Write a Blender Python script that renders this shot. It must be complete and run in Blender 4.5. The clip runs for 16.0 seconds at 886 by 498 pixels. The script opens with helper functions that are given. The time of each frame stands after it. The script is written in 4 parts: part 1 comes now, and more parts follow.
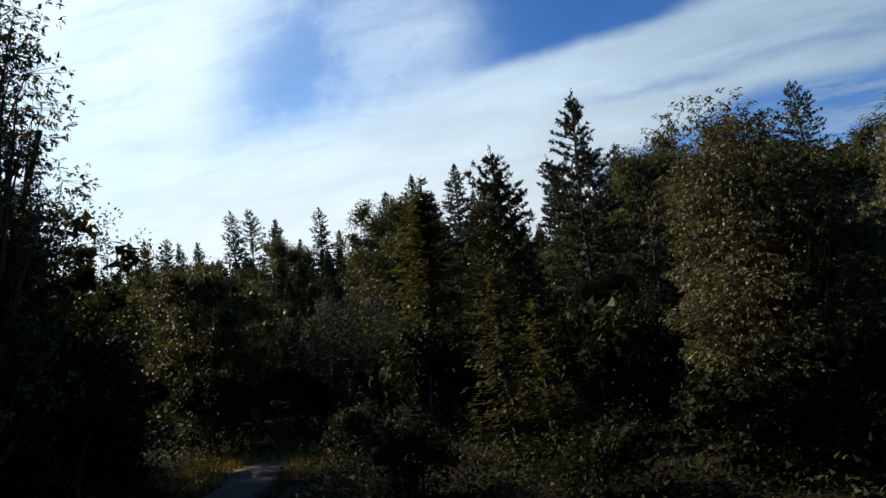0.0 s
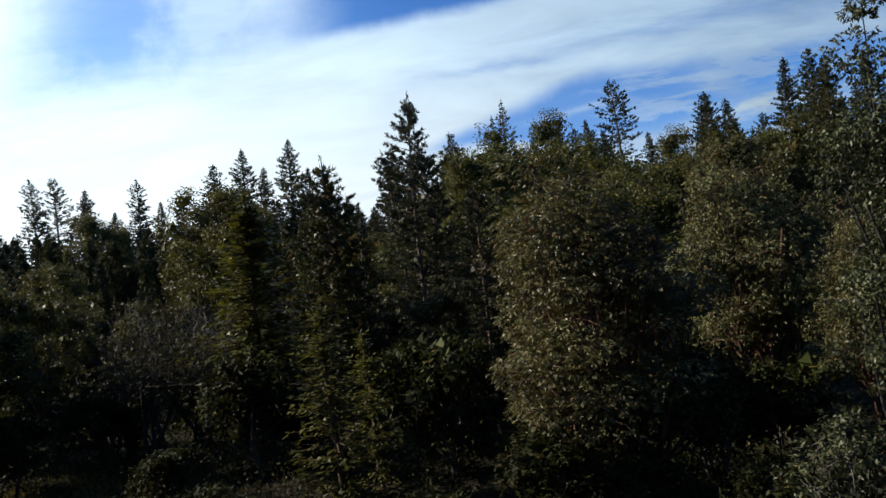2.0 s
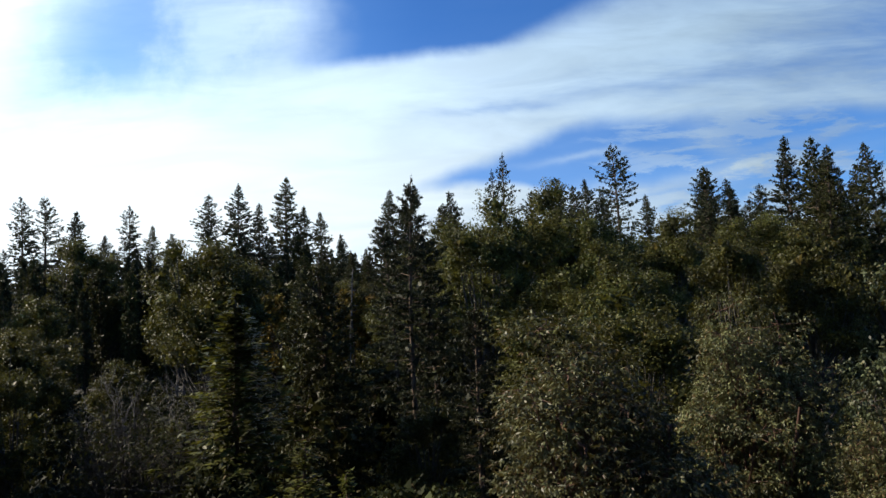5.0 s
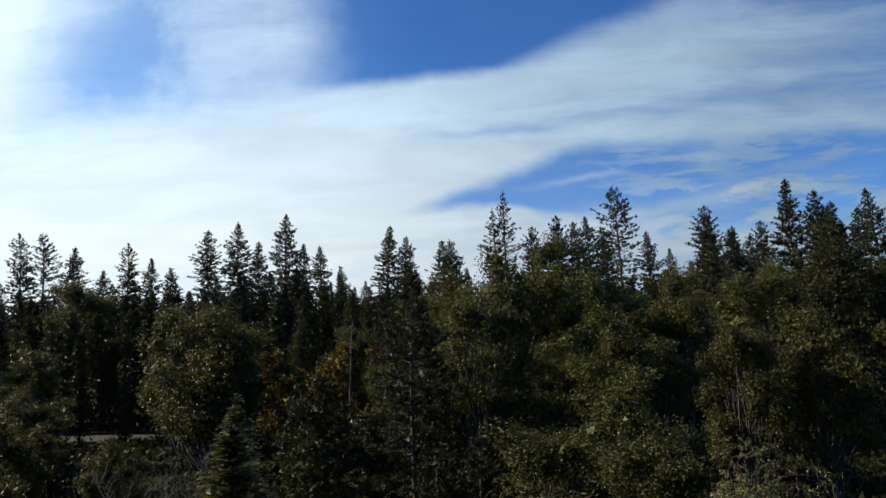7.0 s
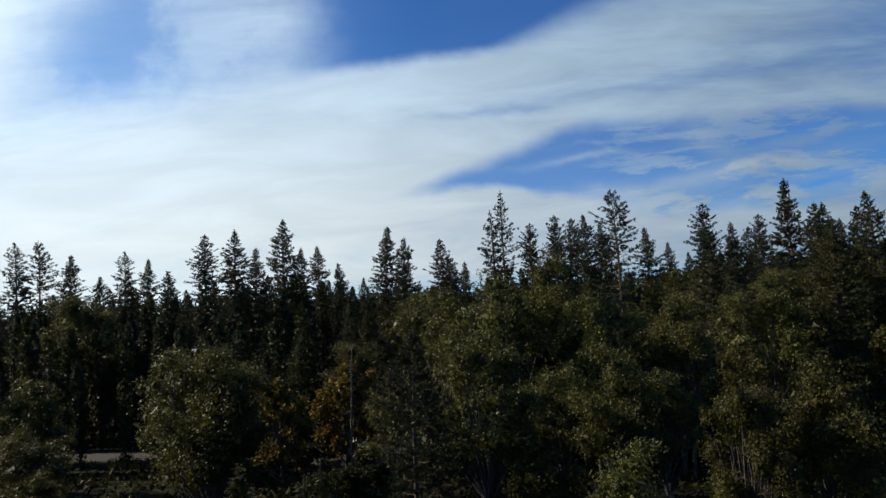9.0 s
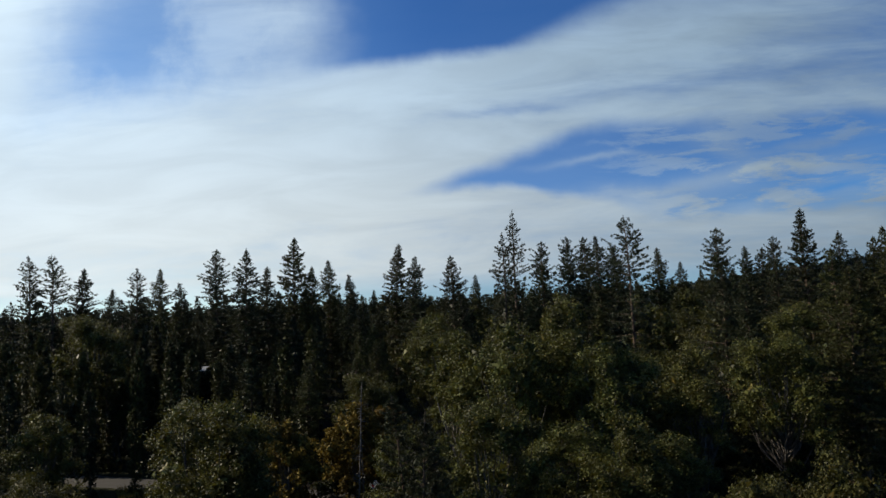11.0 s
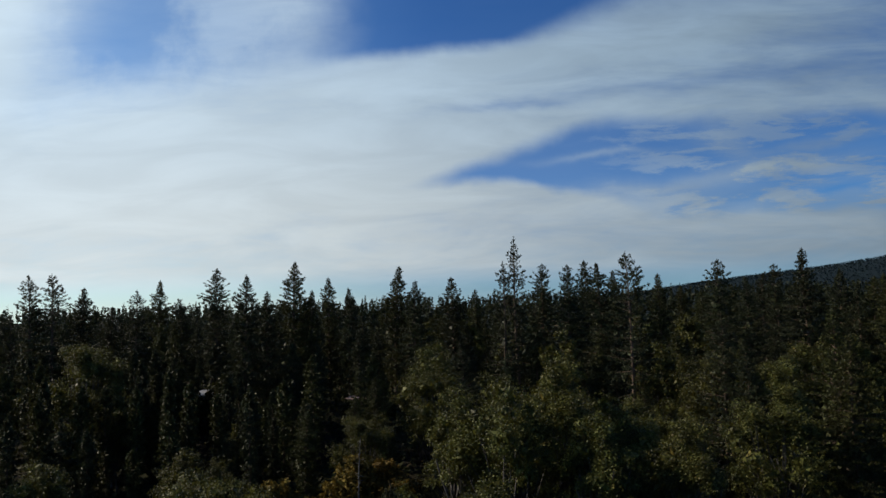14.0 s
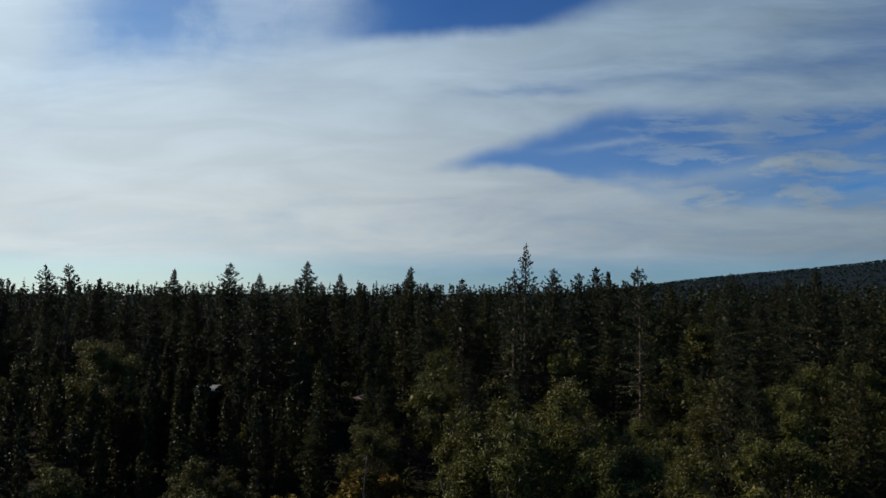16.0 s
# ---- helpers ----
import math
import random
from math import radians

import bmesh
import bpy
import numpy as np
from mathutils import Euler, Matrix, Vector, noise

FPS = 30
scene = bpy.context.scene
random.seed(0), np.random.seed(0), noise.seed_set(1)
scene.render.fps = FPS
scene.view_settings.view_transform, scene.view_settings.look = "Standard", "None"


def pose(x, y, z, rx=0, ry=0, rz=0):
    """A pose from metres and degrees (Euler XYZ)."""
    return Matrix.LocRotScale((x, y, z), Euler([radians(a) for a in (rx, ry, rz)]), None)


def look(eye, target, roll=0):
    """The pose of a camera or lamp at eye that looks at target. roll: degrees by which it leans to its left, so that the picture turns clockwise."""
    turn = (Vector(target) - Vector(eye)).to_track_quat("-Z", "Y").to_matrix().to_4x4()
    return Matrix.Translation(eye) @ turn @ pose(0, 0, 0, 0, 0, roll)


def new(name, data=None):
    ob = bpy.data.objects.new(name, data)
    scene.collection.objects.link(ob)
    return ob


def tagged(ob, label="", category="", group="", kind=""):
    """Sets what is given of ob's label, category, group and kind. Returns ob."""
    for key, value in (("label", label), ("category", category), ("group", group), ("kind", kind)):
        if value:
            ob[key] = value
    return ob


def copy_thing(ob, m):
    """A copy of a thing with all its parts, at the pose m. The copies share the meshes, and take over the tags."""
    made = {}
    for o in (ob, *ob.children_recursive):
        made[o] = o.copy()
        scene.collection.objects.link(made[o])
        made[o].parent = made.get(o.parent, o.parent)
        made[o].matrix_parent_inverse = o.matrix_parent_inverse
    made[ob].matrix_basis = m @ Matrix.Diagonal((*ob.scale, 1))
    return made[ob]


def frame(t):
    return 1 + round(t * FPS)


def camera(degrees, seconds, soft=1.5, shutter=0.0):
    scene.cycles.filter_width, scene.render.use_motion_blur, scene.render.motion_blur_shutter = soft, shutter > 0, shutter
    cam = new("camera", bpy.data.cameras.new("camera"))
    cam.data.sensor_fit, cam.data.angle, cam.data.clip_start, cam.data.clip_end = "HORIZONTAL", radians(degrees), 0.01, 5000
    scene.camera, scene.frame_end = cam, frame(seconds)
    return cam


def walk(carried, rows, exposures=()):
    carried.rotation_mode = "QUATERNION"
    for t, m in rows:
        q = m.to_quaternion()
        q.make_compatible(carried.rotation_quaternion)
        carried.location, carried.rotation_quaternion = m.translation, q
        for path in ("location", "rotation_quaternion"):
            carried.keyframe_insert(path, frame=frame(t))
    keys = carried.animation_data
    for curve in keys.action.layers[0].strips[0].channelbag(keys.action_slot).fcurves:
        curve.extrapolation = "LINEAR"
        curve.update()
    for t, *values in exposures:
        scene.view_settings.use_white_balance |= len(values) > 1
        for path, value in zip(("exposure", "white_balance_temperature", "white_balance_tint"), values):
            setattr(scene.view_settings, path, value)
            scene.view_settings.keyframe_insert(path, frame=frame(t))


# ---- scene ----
# ---------------------------------------------------------------- camera
cam = camera(66, 16.0, soft=1.5)
ROWS = [(0.0, -0.36, -1.488, 2.803, 14.24, 6.25, -7.54), (0.5, -0.075, -1.33, 3.259, 5.23, 6.48, -3.88), (1.0, -0.091, -1.179, 3.607, 0.44, 8.87, -1.4),
        (1.5, -0.111, -1.041, 3.894, 0.99, 7.48, -4.55), (2.0, -0.123, -0.913, 4.138, 0.92, 2.09, -7.58), (2.5, -0.13, -0.796, 4.387, -0.87, 3.37, -8.26),
        (3.0, -0.144, -0.681, 4.649, -1.08, 4.75, -7.04), (3.5, -0.148, -0.58, 4.959, 0.67, 6.22, -2.12), (5.8, -0.152, -0.218, 7.138, -0.43, 4.49, -3.84),
        (6.0, -0.148, -0.194, 7.379, -0.41, 5.13, -3.31), (6.5, -0.134, -0.144, 8.021, -1.25, 5.99, -4.47), (7.0, -0.118, -0.093, 8.71, -0.27, 6.8, -3.12),
        (7.5, -0.109, -0.066, 9.434, 0.06, 6.39, -2.7), (8.0, -0.091, -0.042, 10.19, -0.78, 5.88, -2.81), (8.5, -0.073, -0.025, 10.969, -0.72, 5.95, -3.71),
        (9.0, -0.054, -0.015, 11.765, -0.42, 5.26, -4.07), (9.5, -0.034, -0.015, 12.574, -0.4, 5.87, -4.81), (9.7, -0.027, -0.016, 12.899, -0.01, 5.96, -4.38),
        (11.8, 0.056, -0.118, 16.345, -0.01, 4.31, -2.46), (12.0, 0.063, -0.136, 16.671, -0.29, 4.16, -2.52), (12.5, 0.081, -0.183, 17.485, 0.0, 4.43, -3.75),
        (13.0, 0.098, -0.239, 18.293, 0.37, 5.2, -2.46), (13.5, 0.114, -0.303, 19.093, 0.37, 5.17, -2.04), (14.0, 0.128, -0.374, 19.879, 0.49, 4.66, -1.97),
        (14.5, 0.14, -0.451, 20.65, 0.45, 3.96, -0.41), (15.0, 0.151, -0.54, 21.394, 0.47, 3.62, -0.8), (15.5, 0.158, -0.634, 22.103, 1.57, 5.04, -1.18),
        (16.0, 0.162, -0.734, 22.764, 1.56, 3.37, 0.19)]


def aimed(x, y, z, yaw, pitch, roll):
    """Camera pose from metres and degrees: yaw to the left of +y, pitch up."""
    a, p = radians(yaw), radians(pitch)
    return look((x, y, z), (x - math.sin(a) * math.cos(p), y + math.cos(a) * math.cos(p), z + math.sin(p)), roll)


walk(cam, [(r[0], aimed(*r[1:])) for r in ROWS],
     [(0.0, 0.52), (1.5, 0.61), (2.5, 1.12), (3.0, 1.23), (3.5, 1.14), (5.8, 0.82), (7.0, 0.58), (9.0, 0.42), (12.0, 0.22), (14.0, 0.11), (16.0, -0.01)])

# ---------------------------------------------------------------- sky and sun
SUN_AZ, SUN_EL = -74.0, 33.0          # degrees from +y towards +x, and above the horizon


class Nodes:
    """A small writer of node trees."""

    def __init__(self, tree):
        self.tree = tree
        tree.nodes.clear()

    def add(self, kind, inputs=None, operation=""):
        n = self.tree.nodes.new(kind)
        if operation:
            n.operation = operation
        for key, value in (inputs or {}).items():
            self.put(n.inputs[key], value)
        return n

    def put(self, socket, value):
        if isinstance(value, bpy.types.NodeSocket):
            self.tree.links.new(value, socket)
        else:
            socket.default_value = value

    def math(self, op, a, b=0.0, c=None):
        n = self.tree.nodes.new("ShaderNodeMath")
        n.operation = op
        self.put(n.inputs[0], a)
        self.put(n.inputs[1], b)
        if c is not None:
            self.put(n.inputs[2], c)
        return n.outputs[0]

    def ramp(self, value, lo, hi, a=0.0, b=1.0, smooth=True):
        n = self.tree.nodes.new("ShaderNodeMapRange")
        n.interpolation_type = "SMOOTHSTEP" if smooth else "LINEAR"
        for i, v in enumerate((value, lo, hi, a, b)):
            self.put(n.inputs[i], v)
        return n.outputs[0]

    def mix(self, f, a, b, blend="MIX"):
        n = self.tree.nodes.new("ShaderNodeMix")
        n.data_type, n.blend_type = "RGBA", blend
        self.put(n.inputs[0], f)
        self.put(n.inputs[6], a)
        self.put(n.inputs[7], b)
        return n.outputs[2]

    def noise(self, vector, scale, detail=4.0, rough=0.55, distort=0.0):
        n = self.add("ShaderNodeTexNoise", inputs={"Scale": scale, "Detail": detail, "Roughness": rough, "Distortion": distort})
        if vector is not None:
            self.put(n.inputs["Vector"], vector)
        return n.outputs["Fac"]


world = bpy.data.worlds.new("sky")
world.use_nodes = True
scene.world = world
N = Nodes(world.node_tree)
sky = N.add("ShaderNodeTexSky")
sky.sky_type, sky.sun_disc = "NISHITA", False
sky.sun_elevation, sky.sun_rotation = radians(SUN_EL), radians(SUN_AZ)
sky.altitude, sky.air_density, sky.dust_density, sky.ozone_density = 700, 1.0, 0.2, 3.0
way = N.add("ShaderNodeTexCoord").outputs["Generated"]
sep = N.add("ShaderNodeSeparateXYZ", inputs={"Vector": way})
dx, dy, dz = sep.outputs
ahead = N.math("MAXIMUM", dy, 0.12)
u = N.math("DIVIDE", dx, ahead)                  # across the sky in front, 0 straight ahead
w = N.math("DIVIDE", dz, ahead)                  # height over the horizon
# high thin cloud drawn out along the wind, wavering
flat = N.add("ShaderNodeCombineXYZ", inputs={"X": u, "Y": w, "Z": 0.0}).outputs[0]
def shifted(dx_, dy_):
    return N.add("ShaderNodeVectorMath", operation="ADD", inputs={0: flat, 1: (dx_, dy_, 0)}).outputs[0]


def wander(at, scale, amount, detail=4.0):
    return N.math("MULTIPLY", N.math("SUBTRACT", N.noise(at, scale, detail, 0.6), 0.5), amount)


uu = N.math("ADD", u, wander(flat, 3.5, 0.10))
ww = N.math("ADD", w, N.math("ADD", wander(shifted(7.3, 2.1), 3.0, 0.05), wander(shifted(1.7, 5.2), 11.0, 0.022)))


def slanted(turn, across, along, scale, detail, rough, distort):
    """Noise drawn out along a slope, for the grain of the cloud."""
    at = N.add("ShaderNodeMapping", inputs={"Vector": flat, "Rotation": (0, 0, radians(turn)), "Scale": (across, along, 1.0)}).outputs[0]
    return N.noise(at, scale, detail, rough, distort)


def band(u0, w0, length, width, slope, amount, ragged=False):
    """A soft streak of cloud (or a gap, for a negative amount) round (u0, w0), long along its slope."""
    c, s = math.cos(slope), math.sin(slope)
    du, dw = N.math("SUBTRACT", uu, u0), N.math("SUBTRACT", ww, w0)
    a = N.math("DIVIDE", N.math("ADD", N.math("MULTIPLY", du, c), N.math("MULTIPLY", dw, s)), length)
    b = N.math("DIVIDE", N.math("SUBTRACT", N.math("MULTIPLY", dw, c), N.math("MULTIPLY", du, s)), width)
    q = N.math("ADD", N.math("MULTIPLY", a, a), N.math("MULTIPLY", b, b))
    soft = N.math("MULTIPLY", N.math("EXPONENT", N.math("MULTIPLY", q, -1.0)), amount)
    return N.math("MULTIPLY", soft, wisps) if ragged else soft


def over(u0, w0, u1, w1, blur, below=0.0):
    """1 above the line through two points of the sky, 0 below it."""
    slope = (w1 - w0) / (u1 - u0)
    d = N.math("SUBTRACT", N.math("SUBTRACT", ww, w0), N.math("MULTIPLY", N.math("SUBTRACT", uu, u0), slope))
    return N.ramp(d, -blur * below, blur)


def all_of(*parts):
    out = parts[0]
    for q in parts[1:]:
        out = N.math("MULTIPLY", out, q)
    return out


def opened(amount, region):
    return N.math("SUBTRACT", 1.0, N.math("MULTIPLY", region, amount))


streaks = slanted(-10, 1.6, 7.5, 2.4, 7.0, 0.56, 0.6)
fine = slanted(-14, 3.0, 15.0, 4.0, 7.0, 0.62, 0.4)
wisps = N.ramp(slanted(-9, 1.0, 4.2, 7.0, 8.0, 0.64, 0.25), 0.36, 0.62, 0.25, 1.25)
cover = N.math("ADD", 0.78, N.math("MULTIPLY", N.math("SUBTRACT", streaks, 0.5), 0.62))
cover = N.math("ADD", cover, N.math("MULTIPLY", N.math("SUBTRACT", fine, 0.5), 0.46))
for blob in ((0.26, 0.395, 0.50, 0.045, 0.10, 0.42),      # bright brow of the main sheet
             (0.80, 0.47, 0.36, 0.17, 0.0, -0.62),         # thinner veil high on the far side
             (0.10, 0.293, 0.11, 0.008, 0.02, -0.35),      # grey seam in the sheet
             (0.33, 0.315, 0.20, 0.012, 0.05, -0.22),
             (-0.30, 0.21, 0.50, 0.075, 0.04, 0.5),
             (-0.66, 0.47, 0.07, 0.20, -0.25, 0.4)):
    cover = N.math("ADD", cover, band(*blob))
cover = N.ramp(cover, -0.15, 1.0)
# deep blue opening high up: a firm lower edge, a slanting far edge, a soft near one
cover = N.math("MULTIPLY", cover, opened(0.96, all_of(over(-0.15, 0.374, 0.10, 0.381, 0.022, 0.4), over(0.115, 0.378, 0.29, 0.452, 0.035, 0.6), N.ramp(N.math("ADD", u, wander(shifted(3.1, 8.4), 5.0, 0.16)), -0.235, -0.095))))
# pale blue gap between the sheet and the glare
cover = N.math("MULTIPLY", cover, opened(0.84, all_of(over(-0.66, 0.290, -0.188, 0.345, 0.085, 0.3), N.ramp(N.noise(shifted(4.4, 1.3), 4.5, 6.0, 0.6), 0.38, 0.60, 0.5, 1.0), N.ramp(uu, -0.36, -0.17, 1.0, 0.45), N.ramp(N.math("SUBTRACT", uu, N.math("MULTIPLY", ww, 0.5)), -0.90, -0.68))))
# blue wedge with a pointed tip, torn into streaks further on
above = N.ramp(N.math("SUBTRACT", N.math("MINIMUM", N.math("ADD", 0.176, N.math("MULTIPLY", N.math("ADD", uu, 0.07), 0.33)), 0.272), ww), -0.006, 0.028)
below = N.ramp(N.math("SUBTRACT", ww, N.ramp(uu, 0.10, 0.34, 0.174, 0.116, False)), -0.006, 0.016)
torn = N.math("MULTIPLY", N.ramp(uu, 0.16, 0.40), N.math("SUBTRACT", 1.0, N.ramp(wisps, 0.35, 1.0)))
cover = N.math("MULTIPLY", cover, opened(N.math("SUBTRACT", N.ramp(ww, 0.135, 0.185, 0.50, 0.86), N.math("MULTIPLY", torn, 0.50)), all_of(above, below)))
for blob in ((0.24, 0.213, 0.09, 0.0055, 0.06, 0.34),      # thin streaks across the blue
             (0.41, 0.228, 0.045, 0.022, -0.5, 0.40, True),
             (0.45, 0.184, 0.15, 0.011, 0.12, 0.48),
             (0.30, 0.160, 0.10, 0.007, 0.05, 0.22, True),
             (0.56, 0.222, 0.10, 0.008, 0.16, 0.30, True),
             (0.54, 0.150, 0.14, 0.007, 0.08, -0.25, True)):
    cover = N.math("ADD", cover, band(*blob))
cover = N.math("MINIMUM", N.math("MAXIMUM", cover, 0.0), 1.0)
low = N.ramp(w, 0.02, 0.065, 1.0, 0.0)                       # clear pale strip over the horizon
cover = N.math("MULTIPLY", cover, N.math("SUBTRACT", 1.0, N.math("MULTIPLY", low, 0.6)))
toward = N.add("ShaderNodeVectorMath", operation="DOT_PRODUCT",
               inputs={0: way, 1: (math.sin(radians(SUN_AZ)) * math.cos(radians(SUN_EL)), math.cos(radians(SUN_AZ)) * math.cos(radians(SUN_EL)), math.sin(radians(SUN_EL)))}).outputs["Value"]
glare = N.ramp(toward, 0.70, 1.0)
bright = N.math("ADD", N.math("MULTIPLY", N.ramp(streaks, 0.3, 0.75), 1.3), N.math("ADD", N.ramp(u, -0.65, 0.75, 9.4, 3.6), N.math("MULTIPLY", glare, 2.6)))
tint = N.mix(N.ramp(u, -0.5, 0.6), (0.765, 0.94, 1.09, 1), (0.62, 0.88, 1.16, 1))
tint = N.mix(N.ramp(w, 0.04, 0.36), N.mix(N.ramp(u, -0.2, 0.6), (0.885, 0.978, 1.010, 1), (0.735, 0.92, 1.08, 1)), tint)     # creamier low down
cloud = N.add("ShaderNodeVectorMath", operation="SCALE", inputs={0: tint, "Scale": bright}).outputs[0]
cover = N.math("MULTIPLY", cover, N.ramp(dy, -0.4, 0.25, 0.06, 1.0))       # the cloud sheet is thinned behind, out of view, to weaken fill light
cover = N.math("MULTIPLY", cover, N.ramp(dz, 0.52, 0.80, 1.0, 0.10))        # and overhead, out of view, for the same end
clear = N.mix(1.0, sky.outputs[0], N.mix(N.ramp(u, -0.42, 0.02), (0.92, 1.26, 1.52, 1), (0.30, 0.68, 1.16, 1)), "MULTIPLY")
colour = N.mix(cover, clear, cloud)
back = N.add("ShaderNodeBackground", inputs={"Color": colour, "Strength": 0.07})
N.add("ShaderNodeOutputWorld", inputs={"Surface": back.outputs[0]})

sun = new("sun", bpy.data.lights.new("sun", "SUN"))
sun.data.energy, sun.data.angle, sun.data.color = 5.0, radians(0.8), (1.0, 0.88, 0.70)
a, e = radians(SUN_AZ), radians(SUN_EL)
sun.matrix_basis = look((0, 0, 60), (-math.sin(a) * math.cos(e), -math.cos(a) * math.cos(e), 60 - math.sin(e)))


# ---------------------------------------------------------------- materials
def material(name):
    m = bpy.data.materials.new(name)
    m.use_nodes = True
    return m, Nodes(m.node_tree)


def leaf_material(name, dark, light, through_colour, gloss=0.35, rough=0.45, tint=None, thin=0.16):
    """Thin leaves: each one its own shade, some light passing through. tint: a second colour for some of the trees or leaves."""
    m, n = material(name)
    isle = n.add("ShaderNodeNewGeometry").outputs["Random Per Island"]
    tree = n.add("ShaderNodeObjectInfo").outputs["Random"]
    col = n.mix(isle, (*dark, 1), (*light, 1))
    if tint:
        some = n.math("GREATER_THAN", n.math("FRACT", n.math("MULTIPLY", isle, 17.0)), tint[1])
        col = n.mix(n.math("MULTIPLY", some, 0.8), col, (*tint[0], 1))
    clump_tone = n.noise(n.add("ShaderNodeTexCoord").outputs["Object"], 1.1, 3, 0.6)           # light and dark clumps put into the colour, as if sunlit and shaded
    col = n.mix(1.0, col, n.ramp(clump_tone, 0.36, 0.64, 0.45, 1.5), "MULTIPLY")
    hsv = n.add("ShaderNodeHueSaturation", inputs={"Hue": n.ramp(tree, 0, 1, 0.485, 0.512, False), "Value": n.ramp(tree, 0, 1, 0.75, 1.25, False), "Color": col})
    shine = n.add("ShaderNodeBsdfPrincipled", inputs={"Base Color": hsv.outputs[0], "Roughness": rough, "Specular IOR Level": gloss})
    lit = n.add("ShaderNodeBsdfTranslucent", inputs={"Color": n.mix(0.5, hsv.outputs[0], (*through_colour, 1))})
    out = n.add("ShaderNodeMixShader", inputs={0: thin, 1: shine.outputs[0], 2: lit.outputs[0]})
    n.add("ShaderNodeOutputMaterial", inputs={"Surface": out.outputs[0]})
    return m


def bark_material(name, dark, light, scale=9.0):
    m, n = material(name)
    at = n.add("ShaderNodeMapping", inputs={"Vector": n.add("ShaderNodeTexCoord").outputs["Object"], "Scale": (1, 1, 0.25)}).outputs[0]
    grain = n.noise(at, scale, 6, 0.65)
    patch = n.noise(at, scale * 0.15, 3)
    col = n.mix(n.ramp(grain, 0.3, 0.7), (*dark, 1), (*light, 1))
    col = n.mix(n.math("MULTIPLY", n.ramp(patch, 0.45, 0.7), 0.5), col, (*[0.6 * c for c in dark], 1))
    bump = n.add("ShaderNodeBump", inputs={"Strength": 0.7, "Distance": 0.03, "Height": grain})
    p = n.add("ShaderNodeBsdfPrincipled", inputs={"Base Color": col, "Roughness": 0.9, "Specular IOR Level": 0.15, "Normal": bump.outputs[0]})
    n.add("ShaderNodeOutputMaterial", inputs={"Surface": p.outputs[0]})
    return m


def plain_material(name, dark, light, rough=0.6, metal=0.0, scale=3.0, bump_depth=0.01, coat=0.0, shine=0.5):
    m, n = material(name)
    at = n.add("ShaderNodeTexCoord").outputs["Object"]
    big, small = n.noise(at, scale, 4), n.noise(at, scale * 14, 5)
    col = n.mix(n.math("ADD", n.math("MULTIPLY", big, 0.7), n.math("MULTIPLY", small, 0.3)), (*dark, 1), (*light, 1))
    bump = n.add("ShaderNodeBump", inputs={"Strength": 0.4, "Distance": bump_depth, "Height": small})
    p = n.add("ShaderNodeBsdfPrincipled", inputs={"Base Color": col, "Roughness": rough, "Metallic": metal, "Specular IOR Level": shine, "Coat Weight": coat, "Normal": bump.outputs[0]})
    n.add("ShaderNodeOutputMaterial", inputs={"Surface": p.outputs[0]})
    return m


PINE = leaf_material("pine_needles", (0.0139, 0.0185, 0.0085), (0.0354, 0.04, 0.0185), (0.0477, 0.0485, 0.0169), 0.10, 0.5)
FIR = leaf_material("fir_needles", (0.0176, 0.0224, 0.008), (0.0528, 0.0552, 0.016), (0.056, 0.0528, 0.0128), 0.10, 0.5)
YOUNG = leaf_material("young_fir_needles", (0.031, 0.037, 0.008), (0.083, 0.087, 0.0165), (0.1462, 0.1462, 0.0172), 0.12, 0.5, thin=0.26)
OAK = leaf_material("oak_leaves", (0.0156, 0.0187, 0.0055), (0.080, 0.082, 0.021), (0.1326, 0.1209, 0.0156), 0.12, 0.5, ((0.0858, 0.0663, 0.0156), 0.95), 0.20)
GOLD = leaf_material("autumn_oak_leaves", (0.0561, 0.0391, 0.0093), (0.119, 0.0816, 0.0179), (0.1615, 0.102, 0.0153), 0.05, 0.6)
MADRONE = leaf_material("madrone_leaves", (0.0280, 0.0318, 0.0118), (0.1130, 0.1185, 0.0510), (0.1512, 0.1176, 0.0294), 0.18, 0.45, ((0.118, 0.074, 0.0353), 0.90), 0.22)
LAUREL = leaf_material("laurel_leaves", (0.0144, 0.0192, 0.0088), (0.0528, 0.0592, 0.0272), (0.056, 0.06, 0.024), 0.16, 0.45, ((0.072, 0.064, 0.032), 0.90), 0.14)
# brush colour is lowered to imitate the deep shade below the trees
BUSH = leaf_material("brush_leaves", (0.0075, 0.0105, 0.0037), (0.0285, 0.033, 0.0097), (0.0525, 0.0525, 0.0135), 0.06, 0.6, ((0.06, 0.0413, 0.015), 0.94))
# needle colour carries the blue of distance haze
HILL = leaf_material("haze_blue_conifers", (0.018, 0.029, 0.036), (0.025, 0.039, 0.048), (0.01, 0.017, 0.021), 0.0, 0.9)
GRASS = leaf_material("dry_grass", (0.085, 0.0808, 0.017), (0.204, 0.1615, 0.0425), (0.2125, 0.17, 0.0425), 0.05, 0.6)
BARK = bark_material("conifer_bark", (0.045, 0.032, 0.024), (0.13, 0.095, 0.07))
GREYBARK = bark_material("grey_bark", (0.035, 0.032, 0.029), (0.11, 0.10, 0.092))
DARKBARK = bark_material("dark_grey_bark", (0.018, 0.016, 0.015), (0.055, 0.050, 0.046))
PALEBARK = bark_material("weathered_grey_bark", (0.06, 0.056, 0.052), (0.17, 0.16, 0.15))
REDBARK = bark_material("madrone_bark", (0.045, 0.024, 0.018), (0.13, 0.075, 0.055))


